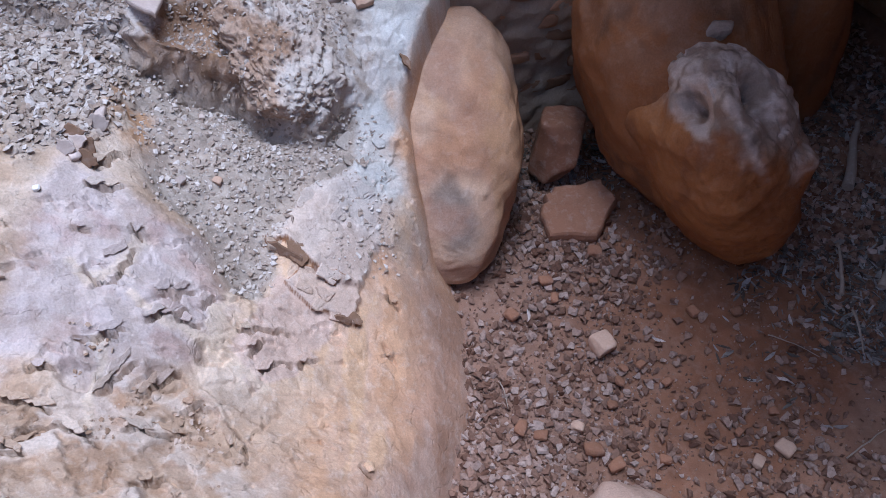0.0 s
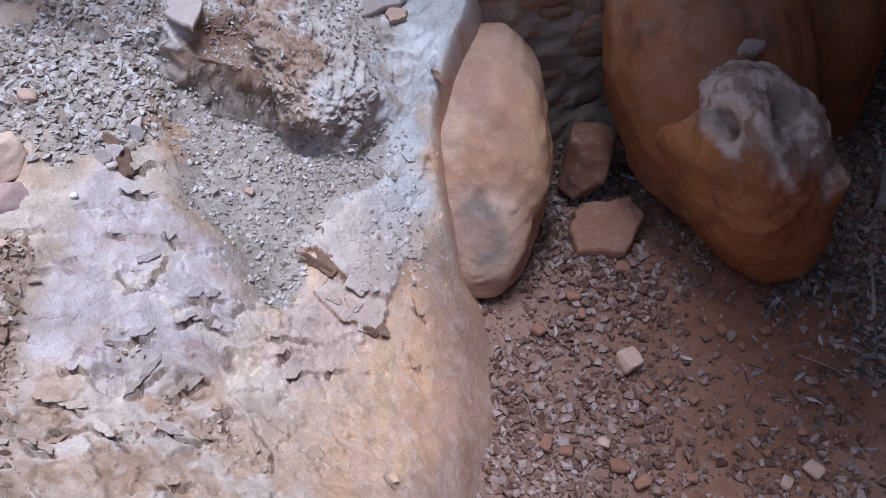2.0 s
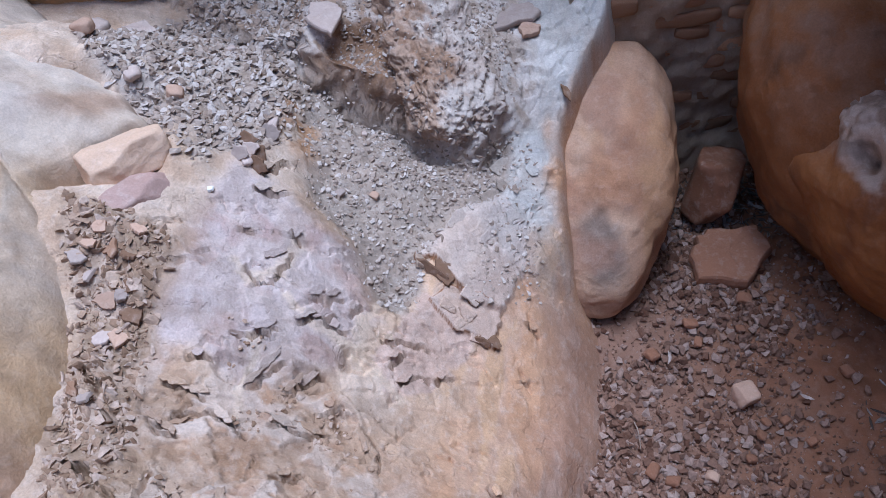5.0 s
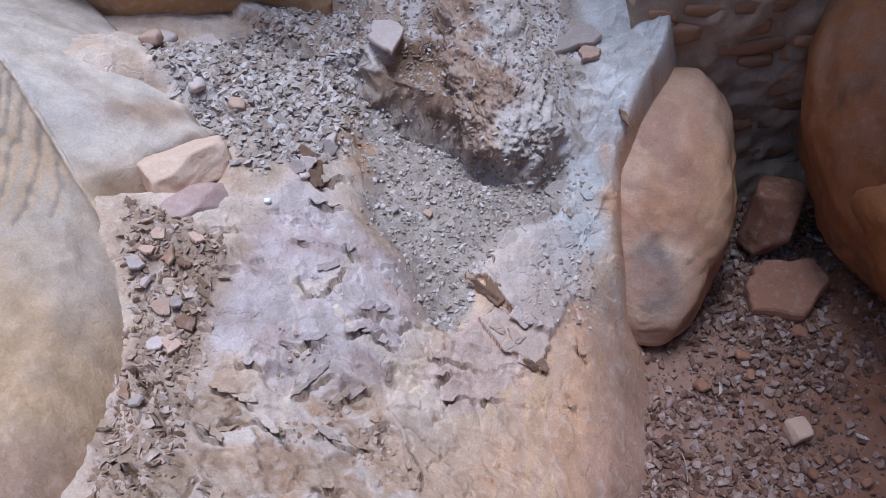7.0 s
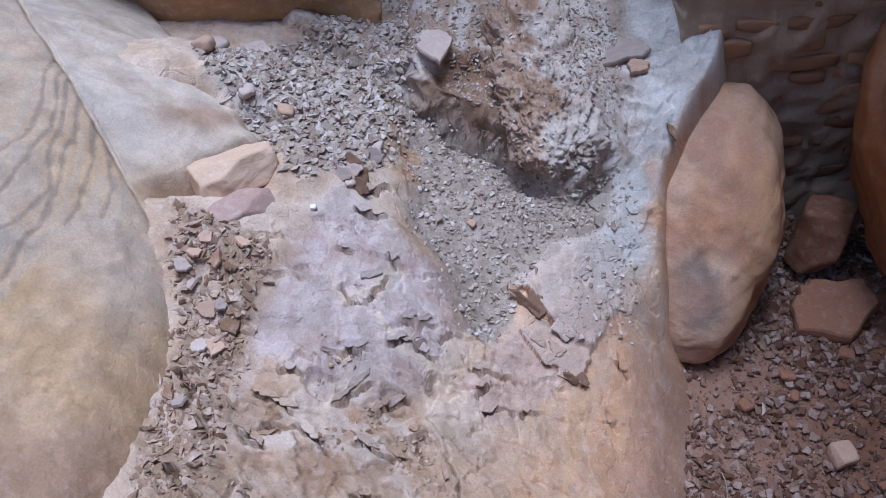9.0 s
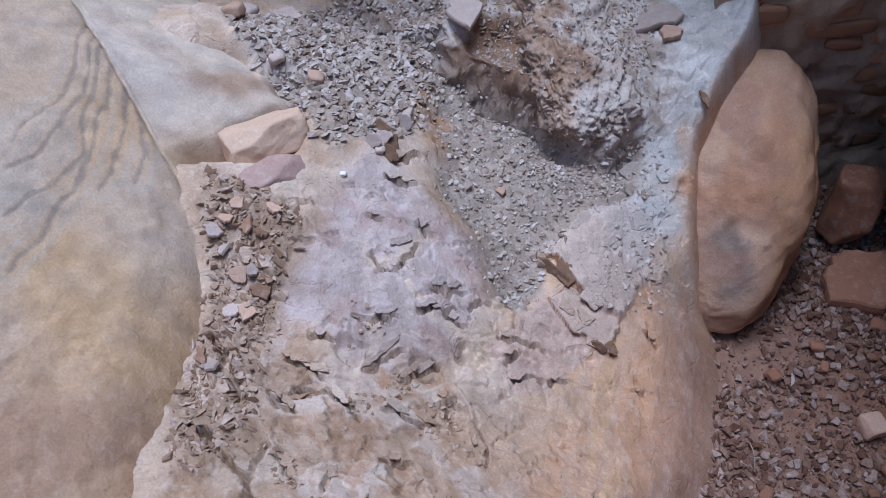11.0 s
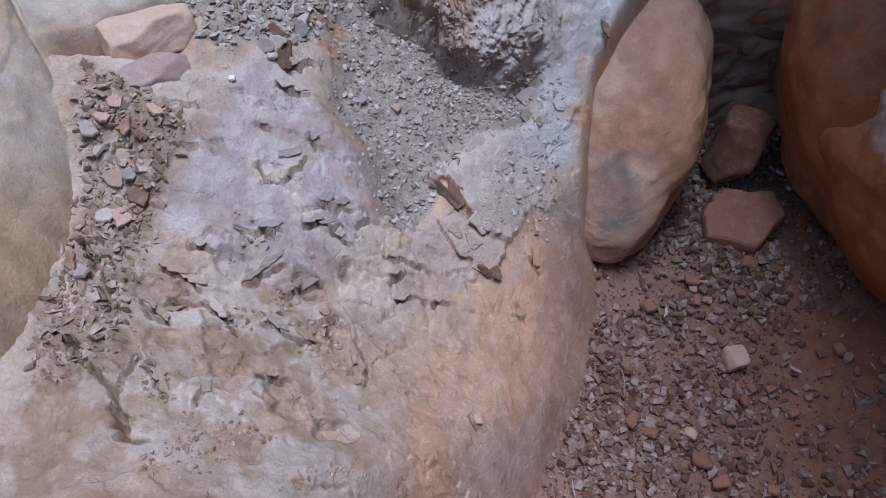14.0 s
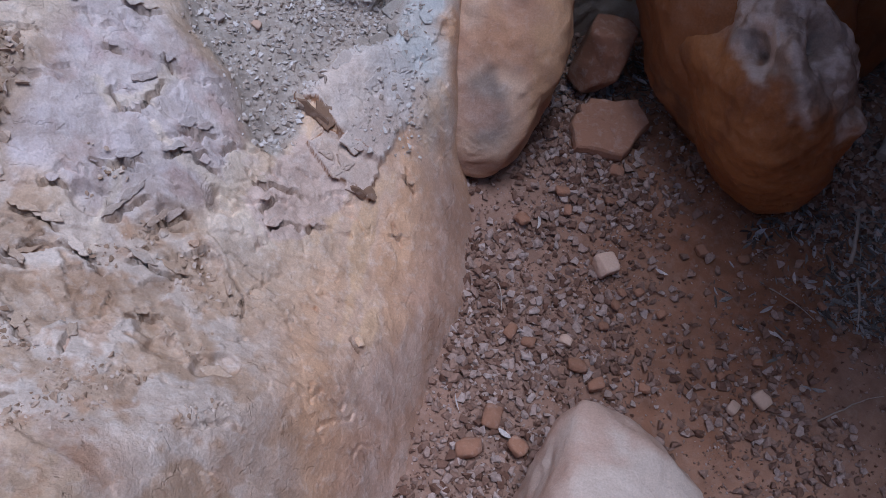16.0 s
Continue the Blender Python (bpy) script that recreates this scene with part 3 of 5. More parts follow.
def bed_paint(x, y, z):
    n1, n2, n3 = fbm2(x, y, 0.12, 4, 51), fbm2(x, y, 0.03, 4, 52), fbm2((x - 0.30 * y) * 3.0, (y + 0.3 * x), 0.16, 4, 53)
    n4 = fbm2(x, y, 0.055, 4, 54)
    up, _ = rises(x, y)
    c = lerp((0.52, 0.38, 0.27), (0.60, 0.48, 0.38), step(-0.6, 0.6, n1))
    rim = step(-0.06, 0.22, x + 0.55 * (0.95 - y) * (y < 0.95) + 0.05 * n1)
    c = lerp(c, lerp((0.53, 0.30, 0.165), (0.50, 0.325, 0.225), step(-0.4, 0.5, n3)), rim * 0.85)
    c = lerp(c, (0.60, 0.38, 0.20), step(0.25, 0.7, n3) * step(-0.05, 0.1, x) * 0.5)
    flank = step(0.16, 0.05, np.interp(y, FOOT_Y, FOOT_X) - x + 0.04 * n1) * step(1.25, 1.1, y)
    c = lerp(c, lerp((0.45, 0.27, 0.19), (0.50, 0.345, 0.275), step(-0.5, 0.5, n3 + 0.4 * n2)), flank * 0.8)
    lilac = inside(x + 0.025 * n1, y + 0.025 * n4, LILAC, 0.025)
    violet = lerp((0.51, 0.43, 0.41), (0.42, 0.31, 0.285), step(0.1, 0.8, n4))
    c = lerp(c, violet, lilac * (0.85 + 0.15 * n2).clip(0, 1))
    pinkish = inside(x + 0.012 * n2, y + 0.012 * n4, PINK, 0.006)
    c = lerp(c, (0.50, 0.37, 0.31), pinkish * 0.8)
    low = step(0.92, 0.78, y + 0.06 * n1) * step(0.05, -0.15, x)
    c = lerp(c, lerp((0.40, 0.27, 0.18), (0.55, 0.45, 0.38), step(-0.25, 0.25, n4)), low * 0.75)
    c = lerp(c, (0.34, 0.20, 0.12), low * step(0.35, 0.8, n2) * 0.6)
    jx, jy = x + 0.012 * fbm2(x, y, 0.03, 4, 46), y + 0.012 * fbm2(x, y, 0.03, 4, 47)
    for area in BARE:
        c = lerp(c, lerp((0.33, 0.21, 0.13), (0.44, 0.32, 0.23), step(-0.4, 0.5, n2)), inside(jx, jy, area, 0.004) * 0.85)
    corner = step(0.80, 0.68, y + 0.05 * n1) * step(-0.36, -0.44, x + 0.02 * n4)
    c = lerp(c, lerp((0.36, 0.25, 0.165), (0.48, 0.36, 0.265), step(-0.3, 0.4, n4)), corner * 0.9)
    dust = spot(x, y, -0.33, 0.41, 0.10, 0.07)
    c = lerp(c, (0.35, 0.205, 0.13), dust * step(-0.3, 0.4, n4))
    for line in VEINS:
        dv = polyline(x + 0.01 * n2, y + 0.01 * n4, line)
        c = lerp(c, (0.66, 0.53, 0.40), step(0.014, 0.004, dv) * (0.75 + 0.25 * n2).clip(0, 1) * 0.75)
    grey = step(1.14, 1.30, y + 0.05 * n1) * step(0.12, 0.22, x + 0.03 * n1) * step(0.03, 0.12, np.interp(y, FOOT_Y, FOOT_X) - x + 0.03 * n4 + 0.3 * np.clip(y - 1.52, 0, 1))
    c = lerp(c, lerp((0.50, 0.475, 0.44), (0.58, 0.56, 0.53), step(-0.5, 0.5, n4)), grey)
    c = lerp(c, (0.53, 0.42, 0.36), grey * step(0.55, 0.8, fbm2(x, y, 0.09, 3, 55)) * 0.7)
    debris = inside(x + 0.02 * n1, y + 0.02 * n4, DEBRIS, 0.03)
    c = lerp(c, lerp((0.36, 0.29, 0.23), (0.46, 0.40, 0.35), step(-0.4, 0.4, n4)), debris)
    cleft = inside(x + 0.02 * n1, y + 0.02 * n4, CREVICE, 0.03)
    c = lerp(c, lerp((0.33, 0.235, 0.16), (0.45, 0.34, 0.26), step(-0.4, 0.5, n4)), cleft)
    hollow = inside(x + 0.01 * n1, y + 0.01 * n2, BOWL, 0.015) * (1 - up)
    c = lerp(c, (0.36, 0.30, 0.25), hollow)
    shelf = up * step(0.42, 0.30, x)
    c = lerp(c, lerp((0.36, 0.265, 0.195), (0.50, 0.44, 0.40), step(-0.3, 0.3, n2)), shelf)
    c = lerp(c, lerp((0.46, 0.39, 0.33), (0.58, 0.53, 0.49), step(-0.3, 0.3, n2)), shelf * step(0.09, 0.15, x + 0.02 * n4) * 0.85)
    # recess wall: sediment brown, with the shade under the shelf painted in
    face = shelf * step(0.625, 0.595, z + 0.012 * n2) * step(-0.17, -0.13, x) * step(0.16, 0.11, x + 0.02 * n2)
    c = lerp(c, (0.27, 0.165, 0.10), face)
    rusty = spot(x, y, -0.155, 1.42, 0.035, 0.09)
    c = lerp(c, (0.38, 0.23, 0.13), rusty * step(-0.3, 0.3, n2))
    jx, jy = x + 0.009 * fbm2(x, y, 0.035, 4, 43, 0.65), y + 0.009 * fbm2(x, y, 0.035, 4, 44, 0.65)
    for area, top in ((PEELTOP, (0.54, 0.47, 0.43)), (PEELLOW, (0.52, 0.41, 0.35))):
        broken = inside(jx, jy, area, 0.0035)
        c = lerp(c, top, broken * 0.7)
        c = lerp(c, (0.25, 0.125, 0.065), step(0.02, 0.2, broken) * step(0.95, 0.75, broken) * step(1.24, 1.18, y) * step(0.21, 0.18, x))
    # dark lines along the cracks paint in the shade of their undercuts
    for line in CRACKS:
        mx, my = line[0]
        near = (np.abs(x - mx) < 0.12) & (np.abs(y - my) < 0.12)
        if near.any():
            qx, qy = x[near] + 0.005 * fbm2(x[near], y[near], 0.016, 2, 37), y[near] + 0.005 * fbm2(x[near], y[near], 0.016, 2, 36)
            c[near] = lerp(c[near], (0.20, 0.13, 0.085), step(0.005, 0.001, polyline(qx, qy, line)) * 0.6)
    wx, wy = x + 0.014 * fbm2(x, y, 0.07, 5, 11, 0.62), y + 0.014 * fbm2(x, y, 0.07, 5, 12, 0.62)
    _, v1, _ = cells(wx * 0.85, wy * 1.3, 0.13, 21)
    _, v2, _ = cells(wx, wy * 1.35, 0.05, 22)
    flaky = (0.15 + 0.85 * step(0.22, -0.06, x + 0.25 * (y - 1))) * (1 - hollow)
    flaky = np.maximum(flaky, grey * 0.8)
    c = c * (1 + 0.10 * n2 + 0.05 * n1 + flaky * (0.12 * (v1 - 0.5) + 0.16 * (v2 - 0.5)))[:, None]
    return np.c_[c.clip(0.02, 0.85), flaky]


def bed_pieces(x, y):
    up, _ = rises(x, y)
    return np.where((up > 0.5) & (x < 0.36), 1, np.where((y > 1.2) & (x > 0.30 - 0.2 * (y - 1.2)) & (x > 0.2), 2, 0))


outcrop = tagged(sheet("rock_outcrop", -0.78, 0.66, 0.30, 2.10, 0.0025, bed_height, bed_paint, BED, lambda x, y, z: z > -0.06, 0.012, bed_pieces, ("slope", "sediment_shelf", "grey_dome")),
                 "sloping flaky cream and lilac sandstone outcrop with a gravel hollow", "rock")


def bed_at(x, y):
    return bed_height(np.atleast_1d(np.asarray(x, float)), np.atleast_1d(np.asarray(y, float)))


# ---- the sediment nose over the hollow ----
def nose_shape(p, n):
    layers = np.round(fbm3(p * (1, 1, 2.2), 0.045, 4, 142, 0.65) * 4) * 0.0024
    crumb = fbm3(p, 0.05, 5, 141, 0.7) * 0.014 + layers
    return p + n * crumb[:, None]


def nose_paint(w, p, n):
    k, m = fbm3(w, 0.03, 4, 143), fbm3(w, 0.10, 3, 144)
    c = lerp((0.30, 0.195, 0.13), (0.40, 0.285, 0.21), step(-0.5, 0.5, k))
    # brown left and underside carry their shadow; chip-covered top and right are pale
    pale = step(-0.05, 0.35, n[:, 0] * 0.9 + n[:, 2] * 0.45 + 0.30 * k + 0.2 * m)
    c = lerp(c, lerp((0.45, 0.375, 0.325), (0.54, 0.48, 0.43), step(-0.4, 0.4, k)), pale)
    return np.c_[c, np.full(len(c), 0.5)]


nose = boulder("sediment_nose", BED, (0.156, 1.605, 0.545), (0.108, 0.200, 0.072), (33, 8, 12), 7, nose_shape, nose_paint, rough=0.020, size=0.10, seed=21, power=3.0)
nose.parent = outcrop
pick = np.random.default_rng(31)
spots = np.array([(*v.co, *v.normal) for v in nose.data.vertices])
spots = spots[(spots[:, 5] > 0.1) | (spots[:, 3] > 0.35)]
spots = spots[pick.choice(len(spots), 2600)]
at = spots[:, :3] + np.array(nose.location)
tagged(strew("sediment_chips", at[:, 0], at[:, 1], at[:, 2] - 0.002, 0.0018 + 0.009 * pick.random(len(at)) ** 3, CHIPS, 38, 0.4, 0.7, 0.4), "pale chips stuck in the sediment nose", "gravel", kind="stuff")


# ---- the ground ----
def ground_height(x, y):
    near = step(2.6, 1.9, np.maximum(np.abs(x - 0.9), np.abs(y - 0.9) + 0.9))
    z = 0.010 * fbm2(x, y, 0.5, 3, 61) + 0.0035 * fbm2(x, y, 0.05, 3, 62)
    clods = 0.006 * step(0.05, 0.35, fbm2(x, y, 0.035, 3, 65)) * step(0.8, 0.5, x + 0.3 * fbm2(x, y, 0.2, 2, 66))
    return (z + clods) * near - 0.012


def ground_paint(x, y, z):
    n1, n2 = fbm2(x, y, 0.3, 4, 63), fbm2(x, y, 0.03, 3, 64)
    c = lerp((0.235, 0.105, 0.055), (0.30, 0.16, 0.10), step(-0.5, 0.7, n1))
    c = lerp(c, (0.27, 0.17, 0.125), step(0.85, 0.45, x - 0.15 * (y - 0.8) + 0.12 * n1) * 0.7)
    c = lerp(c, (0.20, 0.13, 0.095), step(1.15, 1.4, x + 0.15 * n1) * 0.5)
    return c * (1 + 0.14 * n2)[:, None]


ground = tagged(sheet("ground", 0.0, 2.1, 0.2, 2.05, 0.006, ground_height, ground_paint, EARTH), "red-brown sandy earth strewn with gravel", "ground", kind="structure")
far_x, far_y = np.meshgrid(np.linspace(-60, 60, 61), np.linspace(-60, 60, 61))
i = np.arange(61 * 61).reshape(61, 61)
far_f = np.stack([i[:-1, :-1], i[:-1, 1:], i[1:, 1:], i[1:, :-1]], -1).reshape(-1, 4)
far_v = np.c_[far_x.ravel(), far_y.ravel(), -0.09 + 0.03 * fbm2(far_x.ravel(), far_y.ravel(), 9.0, 3, 67)]
tagged(link_mesh("ground_far", far_v, far_f, EARTH, np.tile((0.27, 0.14, 0.085), (len(far_v), 1))), "bare red earth reaching into the distance", "ground", kind="structure")

# ---- smooth rock beside the cleft ----
SIDE_Y = (0.2, 0.563, 0.629, 0.704, 0.768, 0.835, 0.919, 0.959, 1.019, 1.10, 1.183, 1.234, 1.287, 1.337, 1.437, 1.534, 1.613, 1.662, 1.748, 1.86, 2.2)
SIDE_X = (-0.63, -0.612, -0.608, -0.60, -0.592, -0.586, -0.583, -0.585, -0.595, -0.605, -0.598, -0.55, -0.505, -0.433, -0.47, -0.505, -0.555, -0.61, -0.665, -0.745, -0.925)
SIDE_Z = (0.65, 0.65, 0.66, 0.66, 0.67, 0.68, 0.69, 0.70, 0.72, 0.735, 0.75, 0.72, 0.71, 0.70, 0.70, 0.70, 0.69, 0.69, 0.68, 0.68, 0.68)
SEAM = ((-1.05, 1.90), (-0.851, 1.54), (-0.729, 1.36), (-0.655, 1.233), (-0.597, 1.144), (-0.579, 1.115))


def seam_side(x, y):
    return x - np.interp(y, [p[1] for p in SEAM[::-1]], [p[0] for p in SEAM[::-1]])


def side_height(x, y):
    d = np.interp(y, SIDE_Y, SIDE_X) - x + 0.007 * fbm2(x, y, 0.06, 3, 71)
    u = np.clip(d, 0, 9)
    z = np.interp(y, SIDE_Y, SIDE_Z) + 0.012 + (0.36 + 0.26 * step(0.6, 0.95, y)) * u - 0.30 * u ** 2 + 0.012 * fbm2(x, y, 0.3, 3, 72) + 0.0026 * fbm2(x, y, 0.05, 4, 73, 0.65)
    block = step(1.10, 1.16, y) * step(-0.02, 0.02, seam_side(x, y))
    z = z - 0.010 * block
    z = z - 0.014 * step(0.005, 0.001, polyline(x + 0.004 * fbm2(x, y, 0.05, 3, 76), y, SEAM))
    for line in BANDS:
        z = z - 0.0014 * step(0.004, 0.001, polyline(x + 0.005 * fbm2(x, y, 0.07, 4, 79), y, line))
    pits = fbm2(x, y, 0.02, 2, 78)
    z = z - 0.004 * step(0.45, 0.8, pits) * step(0.95, 0.75, y)
    return smin(z, np.interp(y, SIDE_Y, SIDE_Z) + 0.02 + d * (2.0 + 2.5 * step(1.14, 1.20, y)), 0.07)


def side_paint(x, y, z):
    n1, n2, n4 = fbm2(x, y, 0.22, 4, 74), fbm2(x, y, 0.03, 4, 75), fbm2(x, y, 0.07, 4, 79)
    block = step(1.10, 1.12, y) * step(-0.004, 0.004, seam_side(x, y))
    c = lerp((0.66, 0.515, 0.385), (0.66, 0.445, 0.25), step(-1.1, 1.0, 1.3 * n1 + 2.0 * (0.98 - y) + 4.0 * (x + 0.62)))
    c = lerp(c, (0.42, 0.40, 0.38), step(0.2, 0.8, n4 - 0.5 * n1) * 0.25 * step(0.8, 1.0, y))
    near = np.min([polyline(x + 0.006 * n4, y + 0.006 * n1, line) for line in BANDS], axis=0)
    c = lerp(c, (0.34, 0.28, 0.225), step(0.006, 0.001, near + 0.002 * n2) * 0.75)
    c = lerp(c, (0.58, 0.52, 0.44), step(0.03, 0.015, near) * step(0.008, 0.016, near) * 0.4)
    c = lerp(c, (0.50, 0.30, 0.19), step(-0.86, -1.0, x + 0.25 * (y - 1.4)) * step(1.2, 1.4, y) * 0.8)
    c = lerp(c, (0.45, 0.29, 0.19), step(0.92, 0.60, y + 0.10 * n1) * (0.5 + 0.5 * step(-0.2, 0.6, n4)))
    c = lerp(c, lerp((0.82, 0.70, 0.58), (0.76, 0.66, 0.57), step(-0.4, 0.4, n4)), block * 0.9)
    tan = np.sin((x * 0.5 + y * 0.9 + 0.02 * n1) * 40 + 1.0)
    c = lerp(c, (0.50, 0.36, 0.25), block * step(0.1, 0.8, tan + 0.6 * n4) * 0.3)
    c = lerp(c, (0.46, 0.30, 0.20), block * spot(x + 0.02 * n4, y + 0.02 * n1, -0.52, 1.37, 0.075, 0.035, turn=0.5) * 0.75)
    c = lerp(c, (0.50, 0.32, 0.16), block * step(1.33, 1.22, y - 0.6 * (x + 0.5) + 0.03 * n1) * 0.7)
    return (c * (0.71 + 0.10 * n2)[:, None]).clip(0.02, 0.85)


side = tagged(sheet("sandstone_ledge", -1.30, -0.46, 0.3, 2.1, 0.0035, side_height, side_paint, SMOOTH,
                    lambda x, y, z: (z > 0.42) & ((y < 1.117) | (seam_side(x, y) < 0.004)),
                    0.0, lambda x, y: (y < 0.62 - 0.1 * (x + 0.5)).astype(int), ("banded_face", "weathered_foot")),
              "smooth rounded cream sandstone ledge with curved grey bands", "rock")
upper = tagged(sheet("banded_boulder", -1.05, -0.38, 1.10, 2.1, 0.0035, side_height, side_paint, SMOOTH,
                     lambda x, y, z: (z > 0.42) & (y > 1.112) & (seam_side(x, y) > -0.001)),
               "pale cream boulder with tan bands above the cleft", "boulder")


# ---- boulders ----
def lobe_paint(w, p, n):
    k, m = fbm3(w, 0.2, 4, 82), fbm3(w, 0.04, 3, 86)
    c = lerp((0.48, 0.265, 0.155), (0.55, 0.37, 0.255), step(-0.5, 0.5, k))
    c = lerp(c, (0.54, 0.32, 0.17), step(0.4, 0.8, fbm3(w * (3, 1, 1), 0.2, 3, 87)) * 0.6)
    stain = spot(w[:, 0] + 0.01 * m, w[:, 2] + 0.01 * m, 0.470, 0.195, 0.050, 0.060, soft=0.45)
    c = lerp(c, (0.17, 0.145, 0.13), stain * 0.75)
    c = lerp(c, (0.34, 0.19, 0.13), step(0.1, 0.8, fbm3(w * (1, 1, 2), 0.16, 4, 100)) * 0.6)
    return c * (1 + 0.08 * m)[:, None]


def dent(p, n, at, wide, deep):
    """Pushes a hollow (or, if deep is below zero, a knob) into a boulder where the direction at points."""
    at = np.array(at) / np.linalg.norm(at)
    g = np.exp(-((n - at) ** 2).sum(1) / (2 * wide * wide))
    return p - n * (deep * g)[:, None]


def lobe_shape(p, n):
    p = dent(p, n, (0.85, 0.35, 0.35), 0.22, 0.022)
    p = dent(p, n, (0.82, -0.55, 0.15), 0.30, 0.045)
    p = dent(p, n, (0.35, 0.30, 0.85), 0.22, 0.012)
    p = dent(p, n, (-0.25, -0.35, 0.90), 0.22, 0.020)
    return p + n * (0.005 * fbm3(p, 0.07, 4, 98))[:, None]


tagged(boulder("rounded_boulder", SMOOTH, (0.540, 1.468, 0.215), (0.163, 0.338, 0.150), (38.5, 0, -16.6), 7, lobe_shape, lobe_paint, rough=0.016, seed=2, power=2.2),
       "smooth orange rounded boulder with a dark grey stain", "boulder")


def head_shape(p, n):
    p = dent(p, n, (-0.40, -0.15, 0.90), 0.12, 0.085)
    p = dent(p, n, (-0.49, 0.06, 0.87), 0.10, -0.016)
    p = dent(p, n, (0.35, -0.23, 0.91), 0.085, 0.090)
    p = dent(p, n, (0.20, -0.40, 0.89), 0.06, 0.045)
    p = dent(p, n, (-0.05, -0.30, 0.95), 0.12, -0.020)
    p = dent(p, n, (-0.05, -0.55, 0.82), 0.12, -0.012)
    p = dent(p, n, (0.28, -0.56, 0.78), 0.10, 0.014)
    p = dent(p, n, (0.61, -0.42, 0.68), 0.14, -0.014)
    p = dent(p, n, (0.66, -0.70, 0.24), 0.16, -0.028)
    p = dent(p, n, (0.80, -0.55, -0.15), 0.25, 0.020)
    p = dent(p, n, (-0.75, 0.45, 0.42), 0.20, -0.045)
    p = dent(p, n, (-0.62, 0.30, 0.80), 0.20, 0.020)
    p = dent(p, n, (-0.97, -0.20, -0.30), 0.40, 0.014)
    p = dent(p, n, (-0.10, -0.85, 0.35), 0.25, 0.010)
    rough_top = step(0.45, 0.75, n[:, 2] + 0.45 * n[:, 0] + 0.15 * fbm3(p, 0.1, 3, 91))
    crag = fbm3(p, 0.05, 4, 92)
    p = p + n * (0.012 * rough_top * crag - 0.009 * rough_top * np.abs(fbm3(p, 0.11, 3, 93)))[:, None]
    return p + n * (0.004 * fbm3(p, 0.05, 4, 96) - 0.006 * step(0.45, 0.6, fbm3(p, 0.04, 3, 97)) * rough_top)[:, None]


def head_paint(w, p, n):
    k, m = fbm3(w, 0.15, 4, 83), fbm3(w, 0.035, 4, 88)
    c = lerp((0.23, 0.082, 0.024), (0.31, 0.125, 0.04), step(-0.5, 0.5, k))
    c = lerp(c, (0.15, 0.06, 0.03), step(0.3, 0.8, fbm3(w * (2, 2, 0.7), 0.12, 4, 89)) * 0.5)
    top = step(0.42, 0.72, n[:, 2] + 0.45 * n[:, 0] + 0.10 * k + 0.10 * m) * 0.9
    c = lerp(c, lerp((0.24, 0.175, 0.135), (0.50, 0.40, 0.335), step(-0.4, 0.5, m + 0.4 * k)), top)
    c = lerp(c, (0.14, 0.12, 0.11), top * step(0.45, 0.75, fbm3(w, 0.05, 3, 90)) * 0.5)
    return c


head = tagged(boulder("pitted_boulder", VARNISH, (1.092, 1.19, 0.286), (0.172, 0.228, 0.335), (2, -20, 2.4), 7, head_shape, head_paint, rough=0.016, size=0.2, seed=3),
              "orange-brown boulder with a pitted grey top resting on the ground", "boulder")


def back_shape(p, n):
    p = dent(p, n, (-0.75, -0.55, -0.35), 0.10, -0.012)
    return p + n * (0.005 * fbm3(p, 0.06, 4, 94))[:, None]


def back_paint(w, p, n):
    k, m = fbm3(w, 0.2, 4, 84), fbm3(w, 0.05, 4, 95)
    c = lerp((0.23, 0.088, 0.030), (0.30, 0.13, 0.052), step(-0.4, 0.5, k))
    c = lerp(c, (0.25, 0.18, 0.14), step(0.25, 0.6, w[:, 2] - 0.05 + 0.12 * k) * step(-0.2, 0.4, m) * 0.35)
    c = lerp(c, (0.10, 0.052, 0.03), step(0.25, 0.8, fbm3(w * (2.5, 2.5, 0.6), 0.12, 4, 99)) * 0.6)
    return c


tagged(boulder("large_boulder", VARNISH, (1.131, 1.495, 0.315), (0.249, 0.357, 0.43), (-6.8, -24, -27.8), 6, back_shape, back_paint, rough=0.02, seed=4),
       "large dark orange-brown rounded boulder", "boulder")
tagged(boulder("pillar_boulder", VARNISH, (1.50, 1.60, 0.40), (0.13, 0.16, 0.62), (0, -14, 0), 5, None, back_paint, rough=0.025, seed=6),
       "tall dark brown rock leaning behind the boulders", "boulder")
tagged(boulder("cap_stone", VARNISH, (1.066, 1.300, 0.572), (0.036, 0.022, 0.020), (0, -8, 12), 4, None, lambda w, p, n: np.tile((0.26, 0.19, 0.15), (len(w), 1)), rough=0.008, size=0.03, seed=7),
       "small grey-brown stone perched behind the pitted boulder", "stone")


